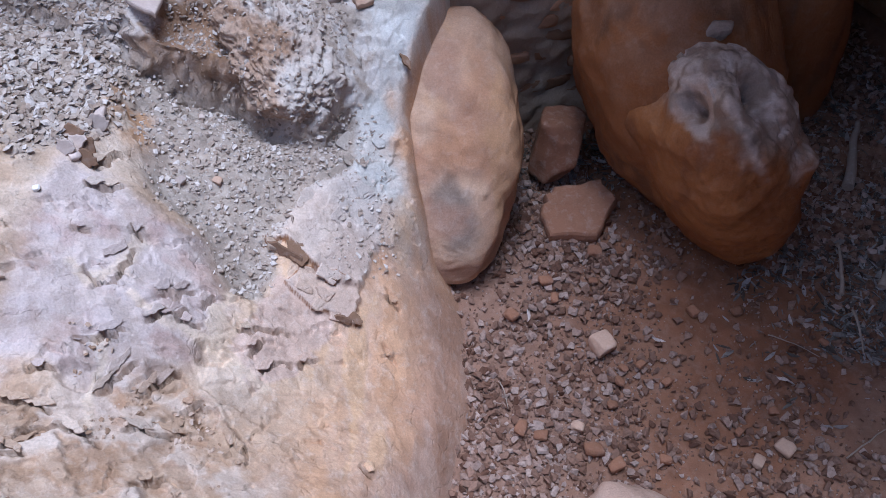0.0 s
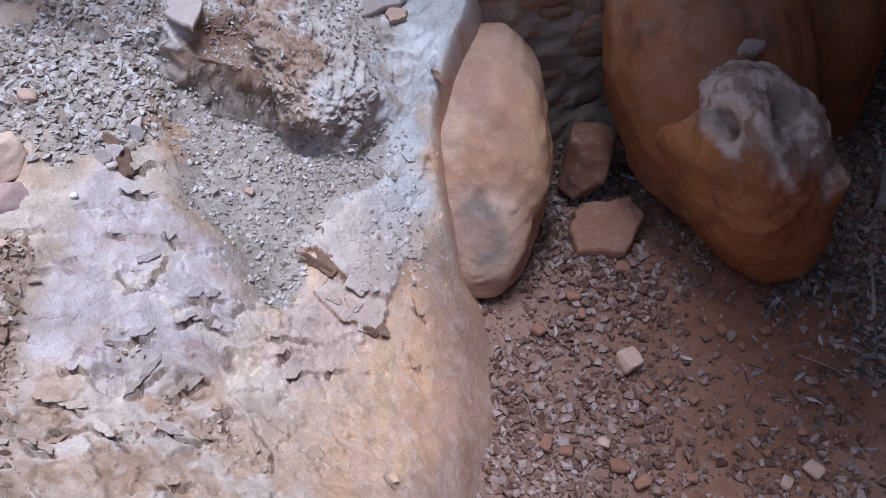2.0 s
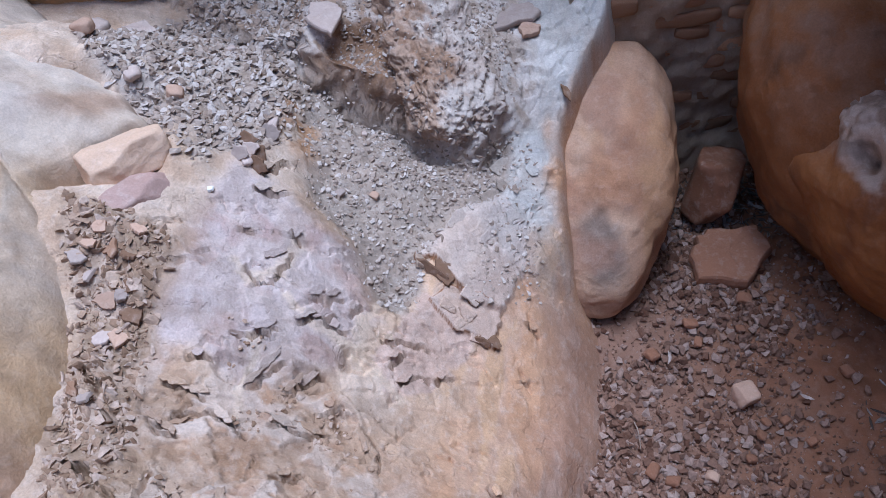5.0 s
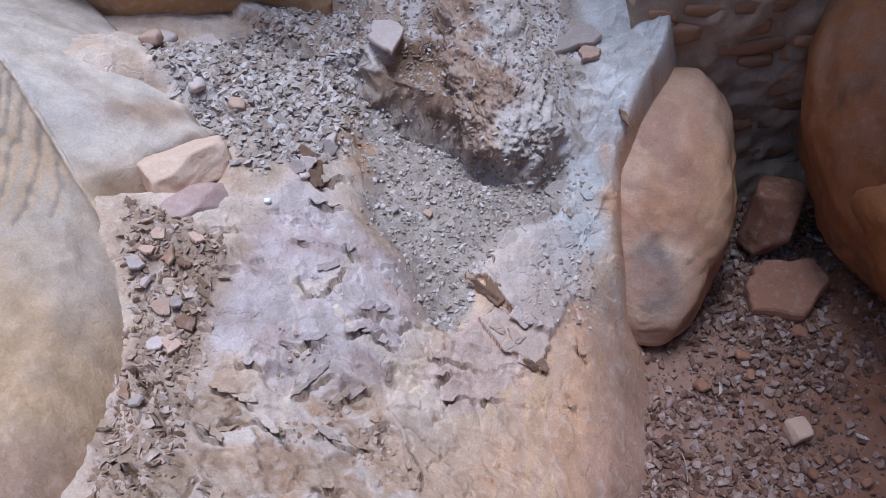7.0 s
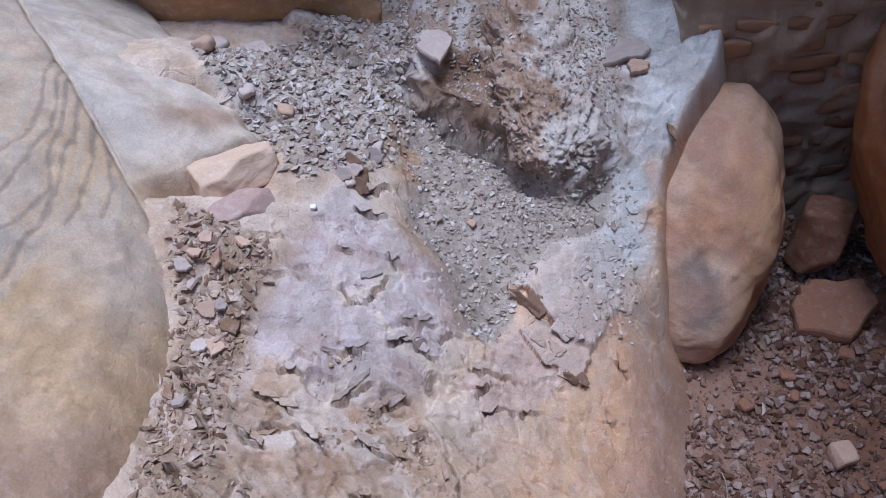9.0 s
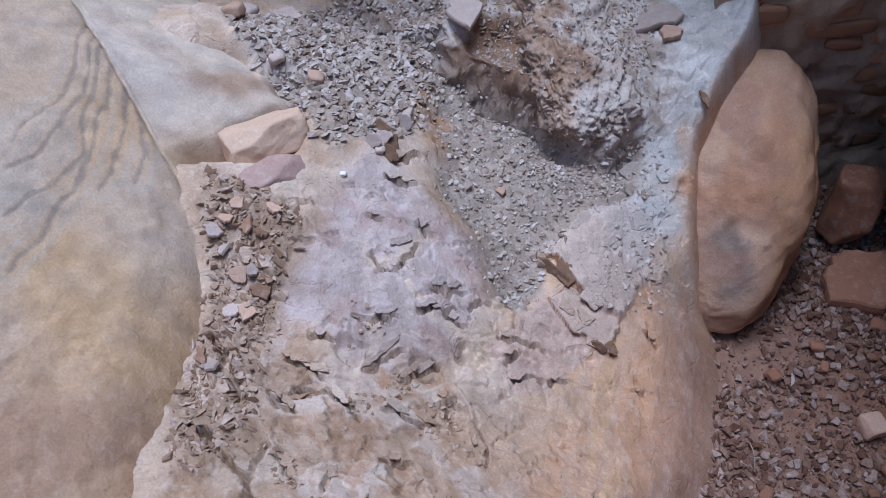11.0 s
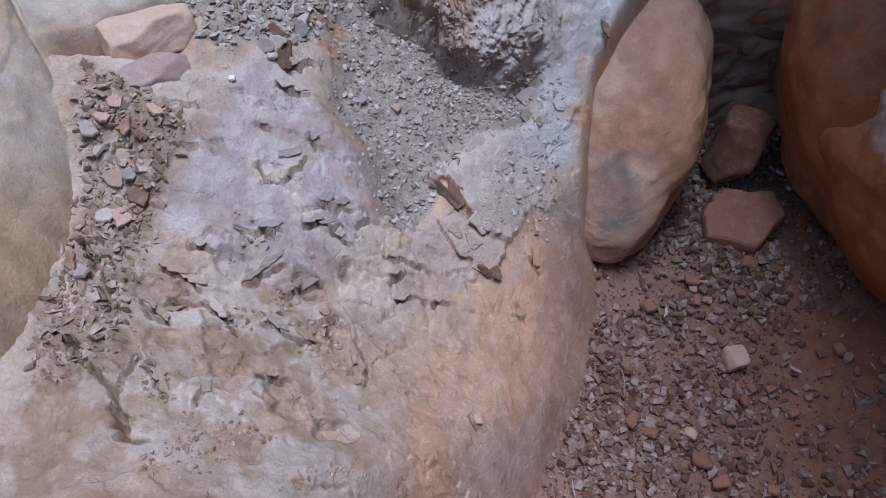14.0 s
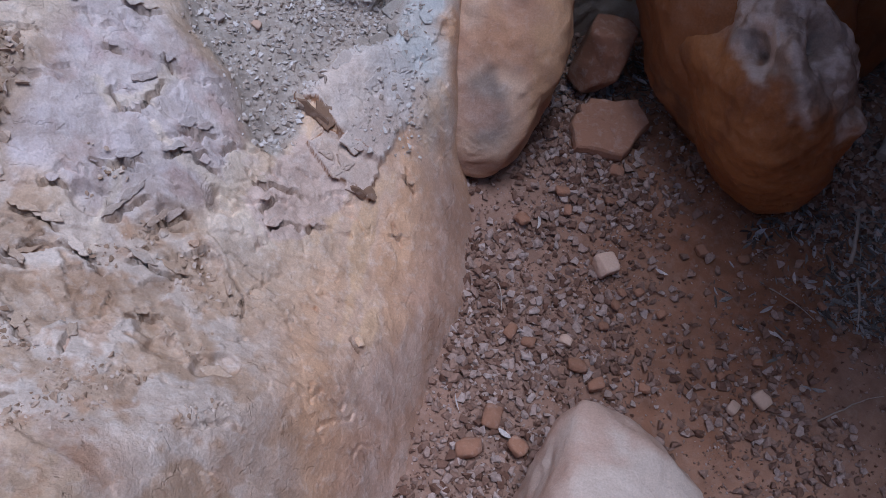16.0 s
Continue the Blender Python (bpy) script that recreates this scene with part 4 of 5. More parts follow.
# ---- single stones ----
def hewn(name, material, centre, size, turn=(0, 0, 0), seed=0, facets=9, round_off=0.12, level=4):
    """A broken, edge-worn stone cut by a few planes."""
    rng = np.random.default_rng(seed)
    v, f = ball(level)
    r = np.full(len(v), 1.3)
    dirs = rng.normal(size=(facets, 3))
    dirs = np.r_[dirs / np.linalg.norm(dirs, axis=1)[:, None], np.eye(3), -np.eye(3)]
    dist = np.r_[rng.uniform(0.80, 1.0, facets), np.full(6, 0.86)]
    for a, b in zip(dirs, dist):
        k = v @ a
        r = smin(r, np.where(k > 0.05, b / np.maximum(k, 0.05), 9.0), round_off)
    p = v * r[:, None] * size
    p = p + v * (min(size) * 0.06 * fbm3(p + seed, min(size) * 0.7, 4, seed))[:, None]
    m = np.array(Euler([radians(a) for a in turn]).to_matrix())
    ob = link_mesh(name, p @ m.T, f, material)
    ob.location = centre
    return ob


def slab(name, material, corners, centre, thick, turn=(0, 0, 0), seed=0):
    """A thin broken plate with an uneven outline, worn edges and a slightly bumpy face."""
    rng = np.random.default_rng(seed)
    pts = []
    n = len(corners)
    for k in range(n):
        (ax, ay), (bx, by) = corners[k], corners[(k + 1) % n]
        length = math.hypot(bx - ax, by - ay)
        for j in range(4):
            t = j / 4
            w = 0.05 * length * (0 if j == 0 else rng.normal())
            pts.append((ax + (bx - ax) * t + w * (by - ay) / max(length, 1e-6), ay + (by - ay) * t - w * (bx - ax) / max(length, 1e-6)))
    pts = np.array(pts)
    mid = pts.mean(0)
    rings = [(1.0, -0.5), (1.02, 0.0), (0.99, 0.36), (0.94, 0.5), (0.6, 0.52), (0.25, 0.5)]
    v = []
    for s, h in rings:
        q = mid + (pts - mid) * s
        v.append(np.c_[q, h * thick + (0.035 * thick * rng.normal(size=len(q)) if h > 0.4 else 0 * q[:, 0])])
    m = len(pts)
    v = np.concatenate(v + [np.r_[mid, 0.5 * thick][None], np.r_[mid, -0.5 * thick][None]])
    f = []
    for a in range(len(rings) - 1):
        for k in range(m):
            j = (k + 1) % m
            f += [(a * m + k, a * m + j, a * m + m + j), (a * m + k, a * m + m + j, a * m + m + k)]
    last = (len(rings) - 1) * m
    for k in range(m):
        j = (k + 1) % m
        f += [(last + k, last + j, len(v) - 2), (j, k, len(v) - 1)]
    r = np.array(Euler([radians(a) for a in turn]).to_matrix())
    v = v - np.r_[mid, 0]
    ob = link_mesh(name, v @ r.T, f, material, smooth=False)
    ob.location = (centre[0], centre[1], centre[2])
    return ob


PALE = rock_material("peach_block", (0.64, 0.46, 0.33), grain=0.12, stain=0.18, bump=0.8)
BROWN = rock_material("brown_block", (0.25, 0.115, 0.065), grain=0.14, stain=0.2, bump=0.8, rough=0.6, gloss=0.45)
PURPLE = rock_material("purple_shale", (0.42, 0.29, 0.25), grain=0.16, stain=0.2, bump=0.9)
tagged(hewn("ledge_stone", PALE, (-0.452, 1.243, 0.705), (0.088, 0.050, 0.040), (-22, 4, 33), 21, 6, 0.06, 5), "peach sandstone block wedged under the banded boulder", "stone")
tagged(hewn("purple_stone", PURPLE, (-0.437, 1.165, 0.672), (0.085, 0.05, 0.045), (-10, 8, 34), 22, 16, 0.05, 5), "crumbling purple shale block below a peach stone", "stone")
tagged(hewn("red_block", BROWN, (0.838, 1.515, 0.085), (0.068, 0.080, 0.102), (-16, 6, -30), 19, 11, 0.07, 5), "reddish-brown squared stone leaning at the wall foot", "stone")
tagged(slab("flat_slab", RED, ((0.742, 1.376), (0.792, 1.421), (0.924, 1.41), (0.935, 1.333), (0.84, 1.245), (0.727, 1.28)), (0.83, 1.342, 0.016), 0.04, (4, -2, 0), 13),
       "flat pinkish-red sandstone slab lying on gravel", "stone")
tagged(hewn("pale_stone", PEACH, (0.730, 0.950, 0.016), (0.027, 0.030, 0.024), (8, 0, 12), 14, 5, 0.08), "pale squared stone lying on red earth", "stone")
def fore_paint(w, p, n):
    return lerp((0.50, 0.34, 0.26), (0.56, 0.44, 0.36), step(-0.4, 0.4, fbm3(w, 0.08, 4, 121)))


tagged(boulder("front_rock", SMOOTH, (0.556, 0.379, 0.099), (0.290, 0.195, 0.205), (-42.6, 42.5, 44.8), 5, None, fore_paint, rough=0.016, size=0.10, seed=15, power=1.32),
       "pale pink sandstone rock beside the outcrop", "rock")
tagged(boulder("near_rock", SMOOTH, (-0.45, 0.205, 0.89), (0.22, 0.12, 0.30), (0, 0, -12), 5, None, lambda w, p, n: np.tile((0.60, 0.48, 0.30), (len(w), 1)), rough=0.01, seed=16),
       "smooth pale yellow rock on the ledge", "rock")

PEBBLES = ((0.511, 0.780, 18), (0.597, 0.777, 17), (0.607, 0.713, 24), (0.640, 0.667, 21), (0.477, 0.809, 20), (0.674, 1.162, 20), (0.558, 1.092, 22), (0.677, 1.108, 15),
           (0.826, 1.209, 22), (0.786, 1.128, 14), (0.98, 0.972, 18), (1.079, 0.94, 17), (1.003, 0.593, 24), (0.691, 0.802, 14), (0.732, 0.85, 14), (0.796, 0.877, 13),
           (0.754, 0.88, 13), (1.233, 0.804, 13), (0.933, 0.583, 18), (0.835, 0.819, 14), (1.027, 0.681, 13), (0.747, 0.648, 15), (0.929, 0.658, 12), (0.40, 0.62, 30), (0.34, 0.56, 32), (0.44, 0.55, 26))
for k, (px, py, mm) in enumerate(PEBBLES):
    r = mm / 1000
    st = hewn("loose_stone", PEACH if k in (1, 12, 18) else RED, (px, py, r * 0.35), (r, r * 0.75, r * 0.55), (random.uniform(-15, 15), random.uniform(-15, 15), random.uniform(0, 360)), 100 + k, 7, 0.10, 3)
    tagged(st, "small reddish sandstone stone lying on the gravel", "stone", group="loose stones on the ground")

# ---- flakes on the outcrop ----
def matched(ob, x, y, seed):
    """The outcrop's own colour at that place, a shade off."""
    r = np.random.default_rng(seed)
    xs, ys = x + r.uniform(-0.03, 0.03, 9), y + r.uniform(0.0, 0.04, 9)
    c = np.median(bed_paint(xs, ys, bed_at(xs, ys))[:, :3], axis=0) * r.uniform(0.92, 1.10)
    n = len(ob.data.vertices)
    tone = np.c_[np.tile(c, (n, 1)) * r.uniform(0.92, 1.08, (n, 1)), np.full(n, 0.3)]
    ob.data.color_attributes.new("tint", 'FLOAT_COLOR', 'POINT').data.foreach_set("color", tone.astype(np.float32).ravel())


def plate(name, material, x, y, size, long, thick, lift, turn, tilt, label, group="", seed=0, z=None, lain=False):
    rng = np.random.default_rng(seed)
    n = int(rng.integers(5, 8))
    a = np.sort(rng.uniform(0, 2 * math.pi, n) * 0.25 + np.arange(n) * 2 * math.pi / n * 0.9)
    r = rng.uniform(0.75, 1.1, n)
    corners = tuple((size * long * q * math.cos(b), size * q * math.sin(b)) for q, b in zip(r, a))
    base = float(bed_at(x, y)[0]) if z is None else z
    ob = slab(name, material, corners, (x, y, base + lift), thick, (tilt[0], tilt[1], turn), seed)
    if material is BED:
        matched(ob, x, y, seed)
    if lain:
        xs, ys = np.array([x - 0.02, x + 0.02, x, x]), np.array([y, y, y - 0.02, y + 0.02])
        h = bed_form(xs, ys)
        ob.data.transform(Vector((0, 0, 1)).rotation_difference(Vector((h[0] - h[1], h[2] - h[3], 0.04))).to_matrix().to_4x4())
    return tagged(ob, label, "flake", group)


for k, (px, py, size, long, turn) in enumerate(((0.058, 1.176, 0.020, 1.6, -8), (0.098, 1.150, 0.022, 1.7, -45), (0.142, 1.112, 0.020, 1.8, -28), (0.150, 1.036, 0.016, 1.8, -22),
                                                 (0.108, 1.052, 0.014, 1.6, -10), (0.178, 1.034, 0.013, 1.5, -30), (0.090, 1.085, 0.014, 1.5, -35), (0.128, 1.075, 0.016, 1.6, -28))):
    plate("peeling_flake", RUST if k in (1, 5) else BED, px, py, size, long, 0.005, 0.004, turn, (10, 4), "rusty brown flake peeling off the slope" if k in (1, 5) else "pinkish-grey flake peeling off the slope",
          "peeling flakes on the outcrop", 200 + k, lain=True)
for k, (px, py, size, long, turn) in enumerate(((0.072, 1.150, 0.012, 3.6, -30), (0.148, 1.104, 0.011, 2.6, -26), (0.152, 1.030, 0.009, 3.4, -24))):
    plate("peeling_flake", UNDERSIDE, px, py, size, long, 0.006, 0.008, turn, (58, 4), "dark brown underside of a flake lifting off the slope", "peeling flakes on the outcrop", 230 + k, lain=True)
for k, (px, py) in enumerate(RIMFLAKE):
    plate("rim_flake", BED, px, py, 0.014 + 0.005 * (k % 3), 1.6, 0.004, 0.003, -50 + 17 * k, (9, 3), "pale grey flake on the rim of the hollow", "flakes on the rim", 240 + k, lain=True)
for k, (px, py) in enumerate(DOMEFLAKE):
    plate("dark_flake", RUST, px, py, 0.010, 2.8, 0.006, 0.008, -62 + 12 * k, (8, 20), "dark brown sliver stuck to the grey rock", "slivers on the grey rock", 260 + k)
plate("overhanging_slab", FLAKE, -0.075, 1.665, 0.052, 1.35, 0.012, 0.014, -38, (-4, 6), "pinkish-white slab jutting over the hollow", seed=271)
plate("shelf_slab", FLAKE, 0.335, 1.70, 0.055, 1.3, 0.014, 0.012, 12, (3, -2), "pink flat slab lying on the grey rock", seed=272)
plate("shelf_slab", PEACH, 0.375, 1.655, 0.024, 1.2, 0.012, 0.014, 32, (3, -2), "small pink slab lying on the grey rock", seed=273)
plate("dark_chip", BED, SHADOW_CHIP[1][0], SHADOW_CHIP[1][1] + 0.004, 0.017, 1.6, 0.006, 0.004, -30, (12, 4), "lifted grey flake over a dark crack", seed=274)
plate("flat_stone", FLAKE, LEDGE_STONES[2][0], LEDGE_STONES[2][1], 0.040, 1.5, 0.018, 0.014, 5, (4, 0), "flat buff stone lying below the back wall", seed=275)
for k, (px, py) in enumerate(LEDGE_STONES):
    if k == 2:
        continue
    r = (0.019, 0.020, 0, 0.026, 0.024, 0.014, 0.014, 0.014, 0.011, 0.012, 0.012, 0.009)[k]
    st = hewn("ledge_chip", FLAKE if k % 4 else PEACH, (px, py, float(bed_at(px, py)[0]) + r * 0.4), (r, r * 0.8, r * 0.6), (10, 8, 40 * k), 300 + k, 7, 0.1, 3)
    tagged(st, "grey angular stone lying on loose gravel", "stone", group="stones on the shelf")
for k, (px, py) in enumerate(UPRIGHT):
    plate("upright_shard", RUST if k % 2 else FLAKE, px, py, 0.020, 1.3, 0.004, 0.010, -55 + 6 * k, (55, 20), "thin upright slate shard", "upright shards beside the gravel", 320 + k)
for k, (px, py) in enumerate(CREVICE_STONES):
    plate("cleft_flake", (PEACH, FLAKE, RUST)[k % 3], px, py, (0.018, 0.013, 0.020, 0.014, 0.012)[k % 5], 1.25, 0.006, 0.007, 57 * k, (random.uniform(-25, 25), random.uniform(-25, 25)),
          ("peach flake lying in the cleft", "pale grey flake lying in the cleft", "rusty flake lying in the cleft")[k % 3], "flakes in the cleft", 340 + k)
tagged(hewn("white_chip", rock_material("white_chip", (0.80, 0.79, 0.77), grain=0.03, stain=0.02), (-0.308, 1.178, float(bed_at(-0.308, 1.178)[0]) + 0.004), (0.007, 0.006, 0.005), (0, 0, 0), 390, 5, 0.1, 3),
       "tiny white stone chip on the lilac rock", "stone")


frng = np.random.default_rng(12)
for k, line in enumerate(CRACKS):
    (ax, ay), (bx, by) = line[0], line[-1]
    length = math.hypot(bx - ax, by - ay)
    for t in ((0.5,) if length < 0.045 else (0.25, 0.72)):
        wide = frng.uniform(0.006, 0.011)
        side = 1.0 if abs(bx - ax) > 0.5 * abs(by - ay) else -1.0
        px, py = ax + (bx - ax) * t - (by - ay) / length * wide * 0.7 * side * math.copysign(1, bx - ax), ay + (by - ay) * t + abs(bx - ax) / length * wide * 0.7
        plate("slope_flake", BED, px, py, wide, max(1.2, 0.40 * length / wide), 0.0026, 0.0045, math.degrees(math.atan2(by - ay, bx - ax)), (frng.uniform(4, 9), frng.normal(0, 3)),
              "thin pinkish-grey flake lifting off the slope", "lifting flakes on the slope", 420 + 2 * k, lain=True)


# ---- gravel and litter ----
def scatter(rng, count, corners, weight=None):
    xs, ys = [p[0] for p in corners], [p[1] for p in corners]
    x, y = rng.uniform(min(xs), max(xs), count), rng.uniform(min(ys), max(ys), count)
    w = inside(x, y, corners, 0.02)
    if weight is not None:
        w = w * weight(x, y)
    ok = rng.random(count) < w
    return x[ok], y[ok]


def sizes_of(rng, n, small, large, power=3.0):
    return small + (large - small) * rng.random(n) ** power


rng = np.random.default_rng(5)
FLOOR = ((0.02, 0.2), (2.0, 0.2), (2.0, 2.0), (0.6, 2.0), (0.42, 1.25), (0.38, 0.9), (0.22, 0.6))
gx, gy = scatter(rng, 76000, FLOOR, lambda x, y: np.clip(0.17 + 0.9 * step(0.95, 0.45, x - 0.1 * (y - 0.9)) + 0.75 * step(0.98, 1.12, y) * step(0.55, 0.7, x)
                                                        + 0.25 * step(0.75, 0.6, y), 0, 1) * (0.55 + 0.6 * fbm2(x, y, 0.18, 3, 97)).clip(0.12, 1))
tagged(strew("gravel", gx, gy, ground_height(gx, gy), sizes_of(rng, len(gx), 0.0028, 0.019, 2.6), GRAVEL, 31, 0.72, 0.4, 0.15), "pinkish-grey angular gravel over red earth", "gravel", kind="stuff")
qx, qy = scatter(rng, 42000, FLOOR, lambda x, y: (0.55 + 0.6 * fbm2(x, y, 0.12, 3, 96)).clip(0.15, 1) * (0.45 + 0.55 * step(1.1, 0.6, x)))
tagged(strew("grit", qx, qy, ground_height(qx, qy), sizes_of(rng, len(qx), 0.0014, 0.0050, 1.5), GRAVEL, 39, 0.6, 0.4, 0.1), "fine reddish grit between the gravel", "grit", kind="stuff")
hx, hy = scatter(rng, 8000, BOWL)
keep = rises(hx, hy)[0] < 0.5
hx, hy = hx[keep], hy[keep]
tagged(strew("hollow_gravel", hx, hy, bed_at(hx, hy), sizes_of(rng, len(hx), 0.0016, 0.011, 4.0), CHIPS, 32, 0.5, 0.4, 0.35), "fine grey chips filling the hollow", "gravel", kind="stuff")
dx, dy = scatter(rng, 11000, DEBRIS)
tagged(strew("shelf_gravel", dx, dy, bed_at(dx, dy), sizes_of(rng, len(dx), 0.0018, 0.016, 3.4), CHIPS, 33, 0.35, 0.45), "grey slate chips on the shelf", "gravel", kind="stuff")
nx, ny = scatter(rng, 9000, ((0.05, 1.36), (0.14, 1.33), (0.21, 1.34), (0.30, 1.48), (0.34, 1.75), (0.2, 1.95), (-0.2, 1.95), (-0.14, 1.68), (-0.02, 1.56)))
tagged(strew("nose_chips", nx, ny, bed_at(nx, ny), sizes_of(rng, len(nx), 0.002, 0.010, 2.6), CHIPS, 34, 0.4, 0.7, 0.45), "pale chips set in crumbling sediment", "gravel", kind="stuff")
cx, cy = scatter(rng, 3000, CREVICE)
tagged(strew("cleft_rubble", cx, cy, bed_at(cx, cy), sizes_of(rng, len(cx), 0.002, 0.018, 3.0), SHARDS, 35, 0.3, 0.75, 0.48), "brown shards and dust filling the cleft", "rubble", kind="stuff")
lx, ly = scatter(rng, 4200, ((-0.50, 0.45), (-0.1, 0.5), (-0.08, 0.85), (-0.3, 0.95), (-0.45, 0.95)), lambda x, y: step(0.2, 0.5, fbm2(x, y, 0.08, 3, 98)))
tagged(strew("slope_chips", lx, ly, bed_at(lx, ly), sizes_of(rng, len(lx), 0.002, 0.009, 2.4), SHARDS, 36, 0.3, 0.4), "small brown chips lodged on the flaky slope", "rubble", kind="stuff")
wx, wy = scatter(rng, 700, ((0.14, 1.10), (0.30, 1.15), (0.36, 1.4), (0.30, 1.5), (0.25, 1.34)), None)
tagged(strew("rim_chips", wx, wy, bed_at(wx, wy), sizes_of(rng, len(wx), 0.003, 0.012, 2.4), CHIPS, 37, 0.3, 0.3, 0.4), "pale flaky chips on the rim", "gravel", kind="stuff")


def leaves(name, x, y, z, size, material, seed):
    """Curled dry leaves and leaf stalks as one mesh."""
    rng = np.random.default_rng(seed)
    vs, fs, base = [], [], 0
    t = np.linspace(-1, 1, 5)
    for k in range(len(x)):
        s = size[k]
        wide = rng.uniform(0.12, 0.38)
        row = np.sqrt(np.clip(1 - t * t, 0.02, 1)) * wide
        curl = rng.uniform(-0.2, 0.5)
        up, down = np.c_[t, row, curl * t * t + 0.5 * row], np.c_[t, -row, curl * t * t + 0.5 * row]
        mid = np.c_[t, 0 * t, curl * t * t]
        v = np.concatenate([up, mid, down]) * s
        r = np.array(Euler((rng.normal(0, 0.5), rng.normal(0, 0.3), rng.uniform(0, 6.28))).to_matrix())
        v = v @ r.T
        v[:, 2] += -v[:, 2].min() * 0.7
        vs.append(v + (x[k], y[k], z[k]))
        f = []
        for j in range(4):
            for o in (0, 5):
                f.append((base + o + j, base + o + j + 1, base + o + 6 + j, base + o + 5 + j))
        fs.append(np.array(f))
        base += 15
    return link_mesh(name, np.concatenate(vs), np.concatenate(fs), material)


ax, ay = scatter(rng, 15000, ((1.10, 1.02), (1.22, 0.80), (1.30, 0.72), (1.60, 0.60), (1.95, 0.6), (1.95, 1.7), (1.45, 1.5), (1.35, 1.1)), lambda x, y: (0.5 + 0.9 * fbm2(x, y, 0.16, 3, 99)).clip(0.05, 1))
bx, by = scatter(rng, 500, ((0.70, 1.62), (0.86, 1.64), (1.0, 1.62), (1.02, 1.38), (0.90, 1.44), (0.75, 1.46)))
ex, ey = scatter(rng, 60, ((0.95, 0.95), (1.2, 1.0), (1.3, 0.6), (1.0, 0.6)))
ax, ay = np.r_[ax, bx, ex], np.r_[ay, by, ey]
tagged(leaves("leaf_litter", ax, ay, ground_height(ax, ay) + 0.002, sizes_of(rng, len(ax), 0.006, 0.020, 1.8), LITTER, 41), "dry grey-brown leaf litter under the boulders", "leaf litter", kind="stuff")


def twig(pts, radius, label):
    cu = bpy.data.curves.new("twig", 'CURVE')
    cu.dimensions, cu.bevel_depth, cu.bevel_resolution, cu.use_fill_caps = '3D', radius, 2, True
    sp = cu.splines.new('POLY')
    sp.points.add(len(pts) - 1)
    for k, q in enumerate(pts):
        sp.points[k].co = (*q, 1)
        sp.points[k].radius = 1.0 - 0.6 * k / len(pts)
    cu.materials.append(TWIG)
    return tagged(new("twig", cu), label, "twig", "dry twigs")


def stick(x0, y0, x1, y1, radius, label, seed, arch=0.01):
    r = np.random.default_rng(seed)
    t = np.linspace(0, 1, 9)
    bend = np.cumsum(r.normal(0, 0.02, 9)) * math.hypot(x1 - x0, y1 - y0)
    pts = [(x0 + (x1 - x0) * q + b * (y1 - y0) * 3, y0 + (y1 - y0) * q - b * (x1 - x0) * 3, 0.002 + radius + arch * math.sin(q * 3.1)) for q, b in zip(t, bend)]
    return twig(pts, radius, label)


stick(1.347, 0.908, 1.425, 1.05, 0.006, "grey bent stick lying in leaf litter", 1)
stick(1.45, 0.894, 1.52, 0.955, 0.012, "thick pale stick lying in leaf litter", 2)
stick(1.35, 0.86, 1.30, 0.75, 0.004, "dark brown twig lying on leaves", 3)
stick(1.118, 0.861, 1.20, 0.77, 0.0016, "thin dark twig on red earth", 4)
stick(0.25, 0.735, 0.315, 0.79, 0.0014, "thin pale root at the rock foot", 5)
stick(0.472, 0.93, 0.468, 0.863, 0.0016, "thin pale curved stem on gravel", 6, 0.014)
stick(1.55, 1.20, 1.72, 1.40, 0.016, "dark thick branch lying under the overhang", 7)
stick(1.12, 0.53, 1.30, 0.56, 0.002, "thin dry twig on red earth", 8)
for k, (px, py) in enumerate(((1.083, 0.744), (0.862, 0.925), (1.187, 0.879), (0.60, 1.075), (1.096, 0.735), (0.33, 0.66), (0.42, 0.58))):
    one = leaves("pale_leaf", np.array([px]), np.array([py]), np.array([0.004]), np.array([0.018]), island_material("pale_leaf", (0.52, 0.44, 0.40), (0.55, 0.47, 0.43), (0.58, 0.5, 0.46)), 60 + k)
    tagged(one, "pale curled dry leaf on the ground", "leaf", group="pale dry leaves")

# ---- masonry ----
def relief(name, origin, along, up, width, height, pitch, depth, material, tint=None):
    """An upright rough face: depth(u, v) metres out of the plane."""
    us, vs = np.arange(0, width + pitch / 2, pitch), np.arange(0, height + pitch / 2, pitch)
    u, v = np.meshgrid(us, vs)
    along, up = np.array(along, float), np.array(up, float)
    out = np.cross(along, up)
    p = np.array(origin) + u[..., None] * along + v[..., None] * up + depth(u, v)[..., None] * out
    i = np.arange(u.size).reshape(u.shape)
    f = np.stack([i[:-1, :-1], i[:-1, 1:], i[1:, 1:], i[1:, :-1]], -1).reshape(-1, 4)
    return link_mesh(name, p.reshape(-1, 3), f, material, tint)


wall = tagged(relief("wall_masonry", (0.48, 1.70, -0.05), (1, 0, 0), (0, 0, 1), 0.95, 1.5, 0.01,
                     lambda u, v: 0.012 * fbm2(u, v, 0.06, 4, 101) + 0.03 * step(0.16, 0.05, v), MORTAR),
              "old wall of thin red stones laid in mud mortar", "wall", kind="structure")
v0 = 0.10
row = 0
wrng = np.random.default_rng(77)
stone_meshes = []
for k in range(8):
    ob = hewn("brick", STONE, (0, 0, 0), (0.5, 0.5, 0.5), (0, 0, 0), 500 + k, 5, 0.10, 3)
    stone_meshes.append(ob.data)
    bpy.data.objects.remove(ob)
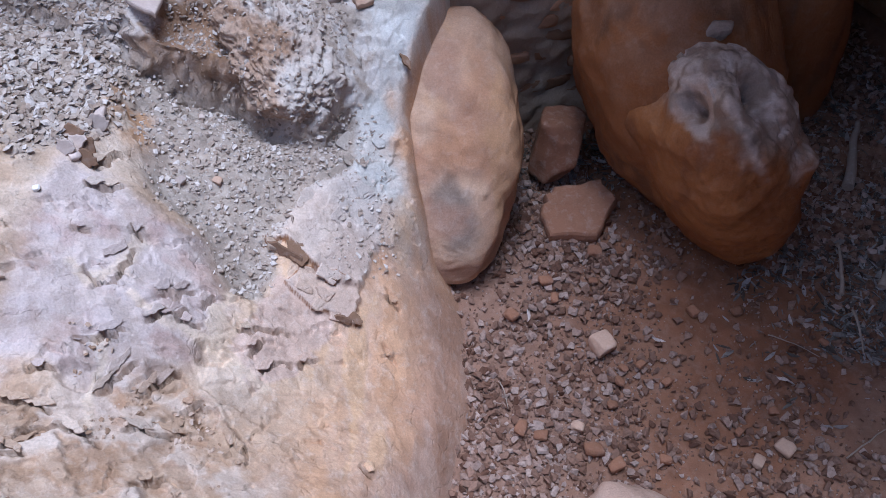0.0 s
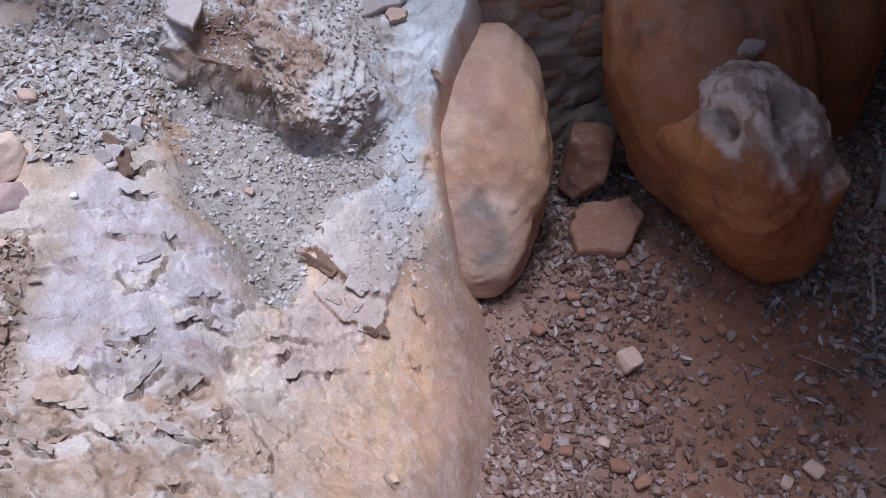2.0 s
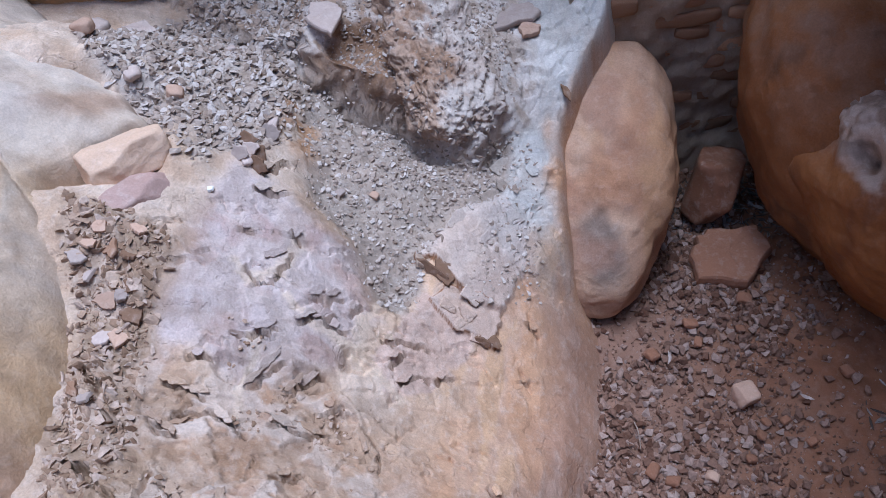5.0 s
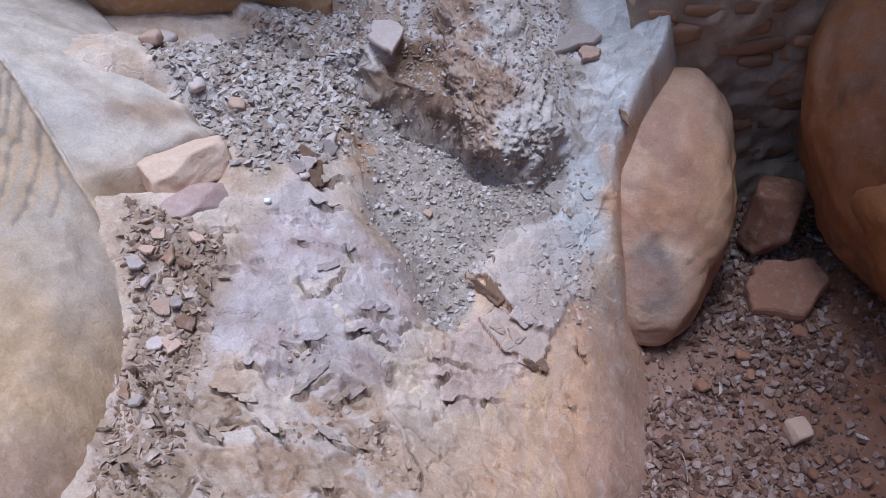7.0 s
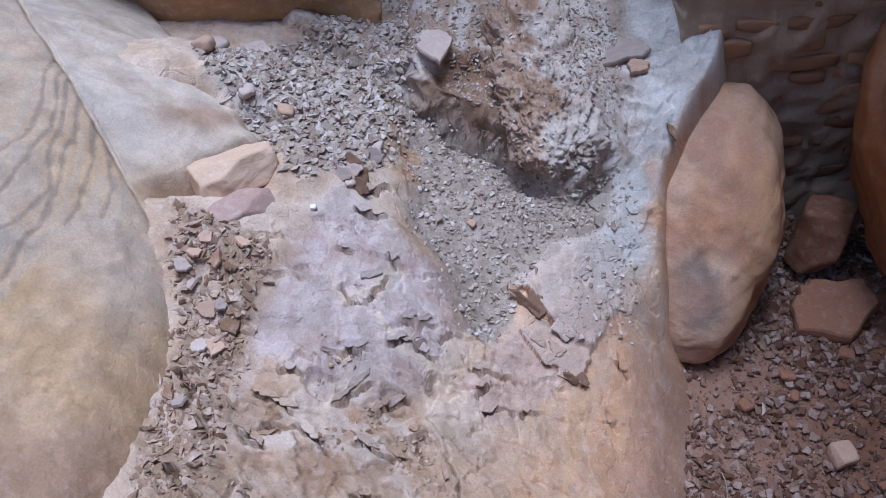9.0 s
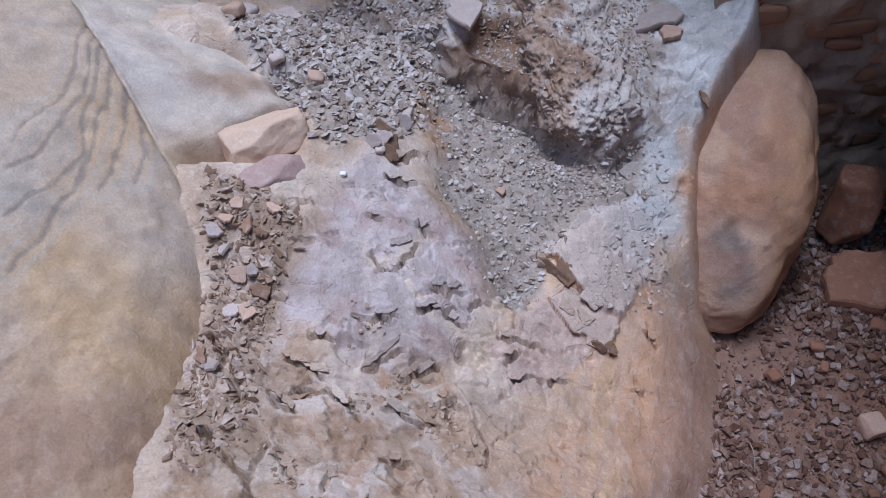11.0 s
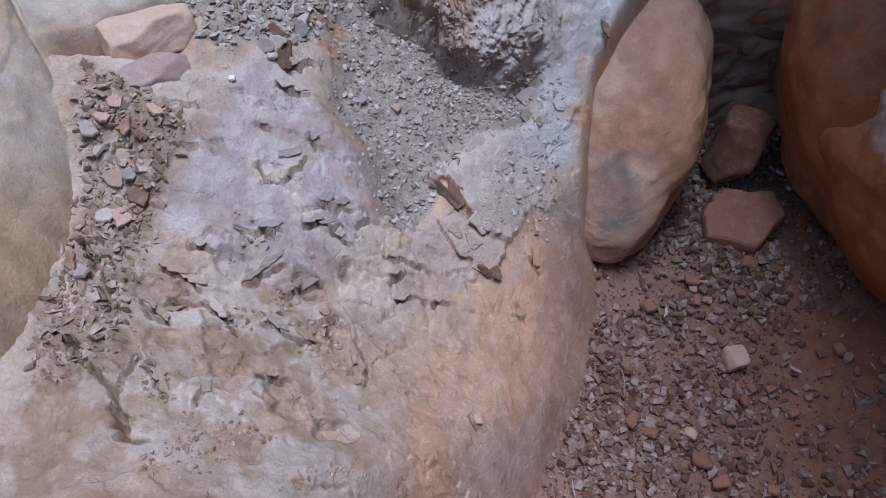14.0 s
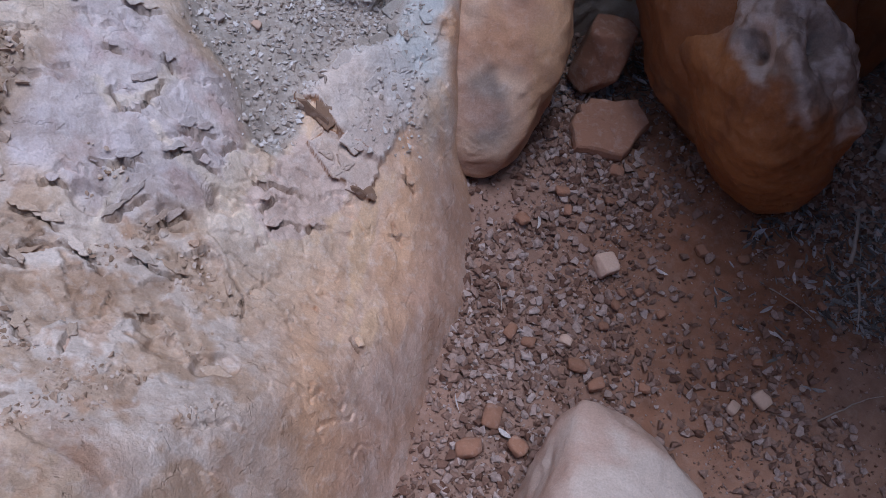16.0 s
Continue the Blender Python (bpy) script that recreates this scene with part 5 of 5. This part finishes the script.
while v0 < 1.2:
    h = wrng.uniform(0.028, 0.046)
    u = 0.18 + wrng.uniform(0, 0.05)
    while u < 1.0:
        w = wrng.uniform(0.055, 0.17)
        if wrng.random() < 0.80:
            st = new("brick", stone_meshes[int(wrng.integers(8))])
            st.parent = wall
            st.matrix_basis = (Matrix.Translation((0.30 + u + w / 2, 1.712 + wrng.normal(0, 0.003), v0 - 0.05 + h / 2)) @ Matrix.Rotation(wrng.normal(0, 0.03), 4, 'Y')
                               @ Matrix.Diagonal((w * 1.18, 0.036, h * 1.3, 1)))
        u += w + wrng.uniform(0.012, 0.028)
    v0 += h + wrng.uniform(0.010, 0.02)

# ---- closing rock ----
def thick(ob, metres, side=-1.0):
    m = ob.modifiers.new("thickness", 'SOLIDIFY')
    m.thickness, m.offset = metres, side
    return ob


thick(wall, 0.25)
# out-of-view block added to keep light off the right-hand recess
tagged(boulder("ceiling_shade_block", CLIFF, (1.98, 1.45, 1.39), (0.62, 0.95, 0.68), (0, 0, 0), 5, None, None, rough=0.05, seed=9, power=5.0), "unseen sandstone block added low over the recess for shade", "ceiling", kind="structure")
def cliff_face(name, origin, along, width, height, label, seed, lean=0.0, material=CLIFF):
    return tagged(thick(relief(name, origin, along, (0, 0, 1), width, height, 0.06,
                         lambda u, v: 0.10 * fbm2(u, v, 0.9, 5, seed) + 0.02 * fbm2(u, v * 3, 0.3, 3, seed + 1) + lean * v, material), 0.5), label, "cliff", kind="structure")


cliff_face("wall_cliff_back", (-3.0, 2.25, -0.2), (1, 0, 0), 6.0, 3.2, "orange sandstone cliff behind the ruin", 111, 0.10)
cliff_face("wall_cliff_right", (2.15, 3.0, -0.2), (0, -1, 0), 5.0, 3.2, "dark sandstone side of the recess", 113, 0.22)
tagged(thick(relief("wall_rock_behind", (-0.95, 1.90, 0.45), (1, 0, 0), (0, -0.12, 0.99), 0.75, 0.9, 0.01,
              lambda u, v: 0.03 * fbm2(u, v, 0.3, 4, 115) + 0.05 * step(0.25, 0.0, np.abs(u - 0.35)) + 0.003 * fbm2(u, v, 0.03, 3, 116),
              rock_material("tan_cliff", (0.42, 0.25, 0.12), grain=0.08, stain=0.25, bump=0.5)), 0.25), "smooth tan rock face behind the shelf", "cliff", kind="structure")
# two unseen cliffs added so that light comes mainly from overhead
cliff_face("wall_sky_blocker_left", (-2.6, -2.4, -0.2), (0, 1, 0), 5.4, 3.4, "unseen sandstone cliff added on the left to block sky light", 119)
cliff_face("wall_sky_blocker_front", (3.0, -2.0, -0.2), (-1, 0, 0), 6.0, 3.0, "unseen sandstone cliff added opposite the ruin to block sky light", 121)
# unseen roof; its edge is placed to darken the scene towards the right
tagged(thick(relief("ceiling_sky_blocker", (3.2, 2.8, 2.0), (-1, 0, 0), (0, -1, 0), 2.40, 2.5, 0.06,
              lambda u, v: 0.10 * fbm2(u, v, 0.8, 4, 117), CLIFF), 0.5, 1.0), "unseen sandstone overhang added above the recess to shade it", "ceiling", kind="structure")
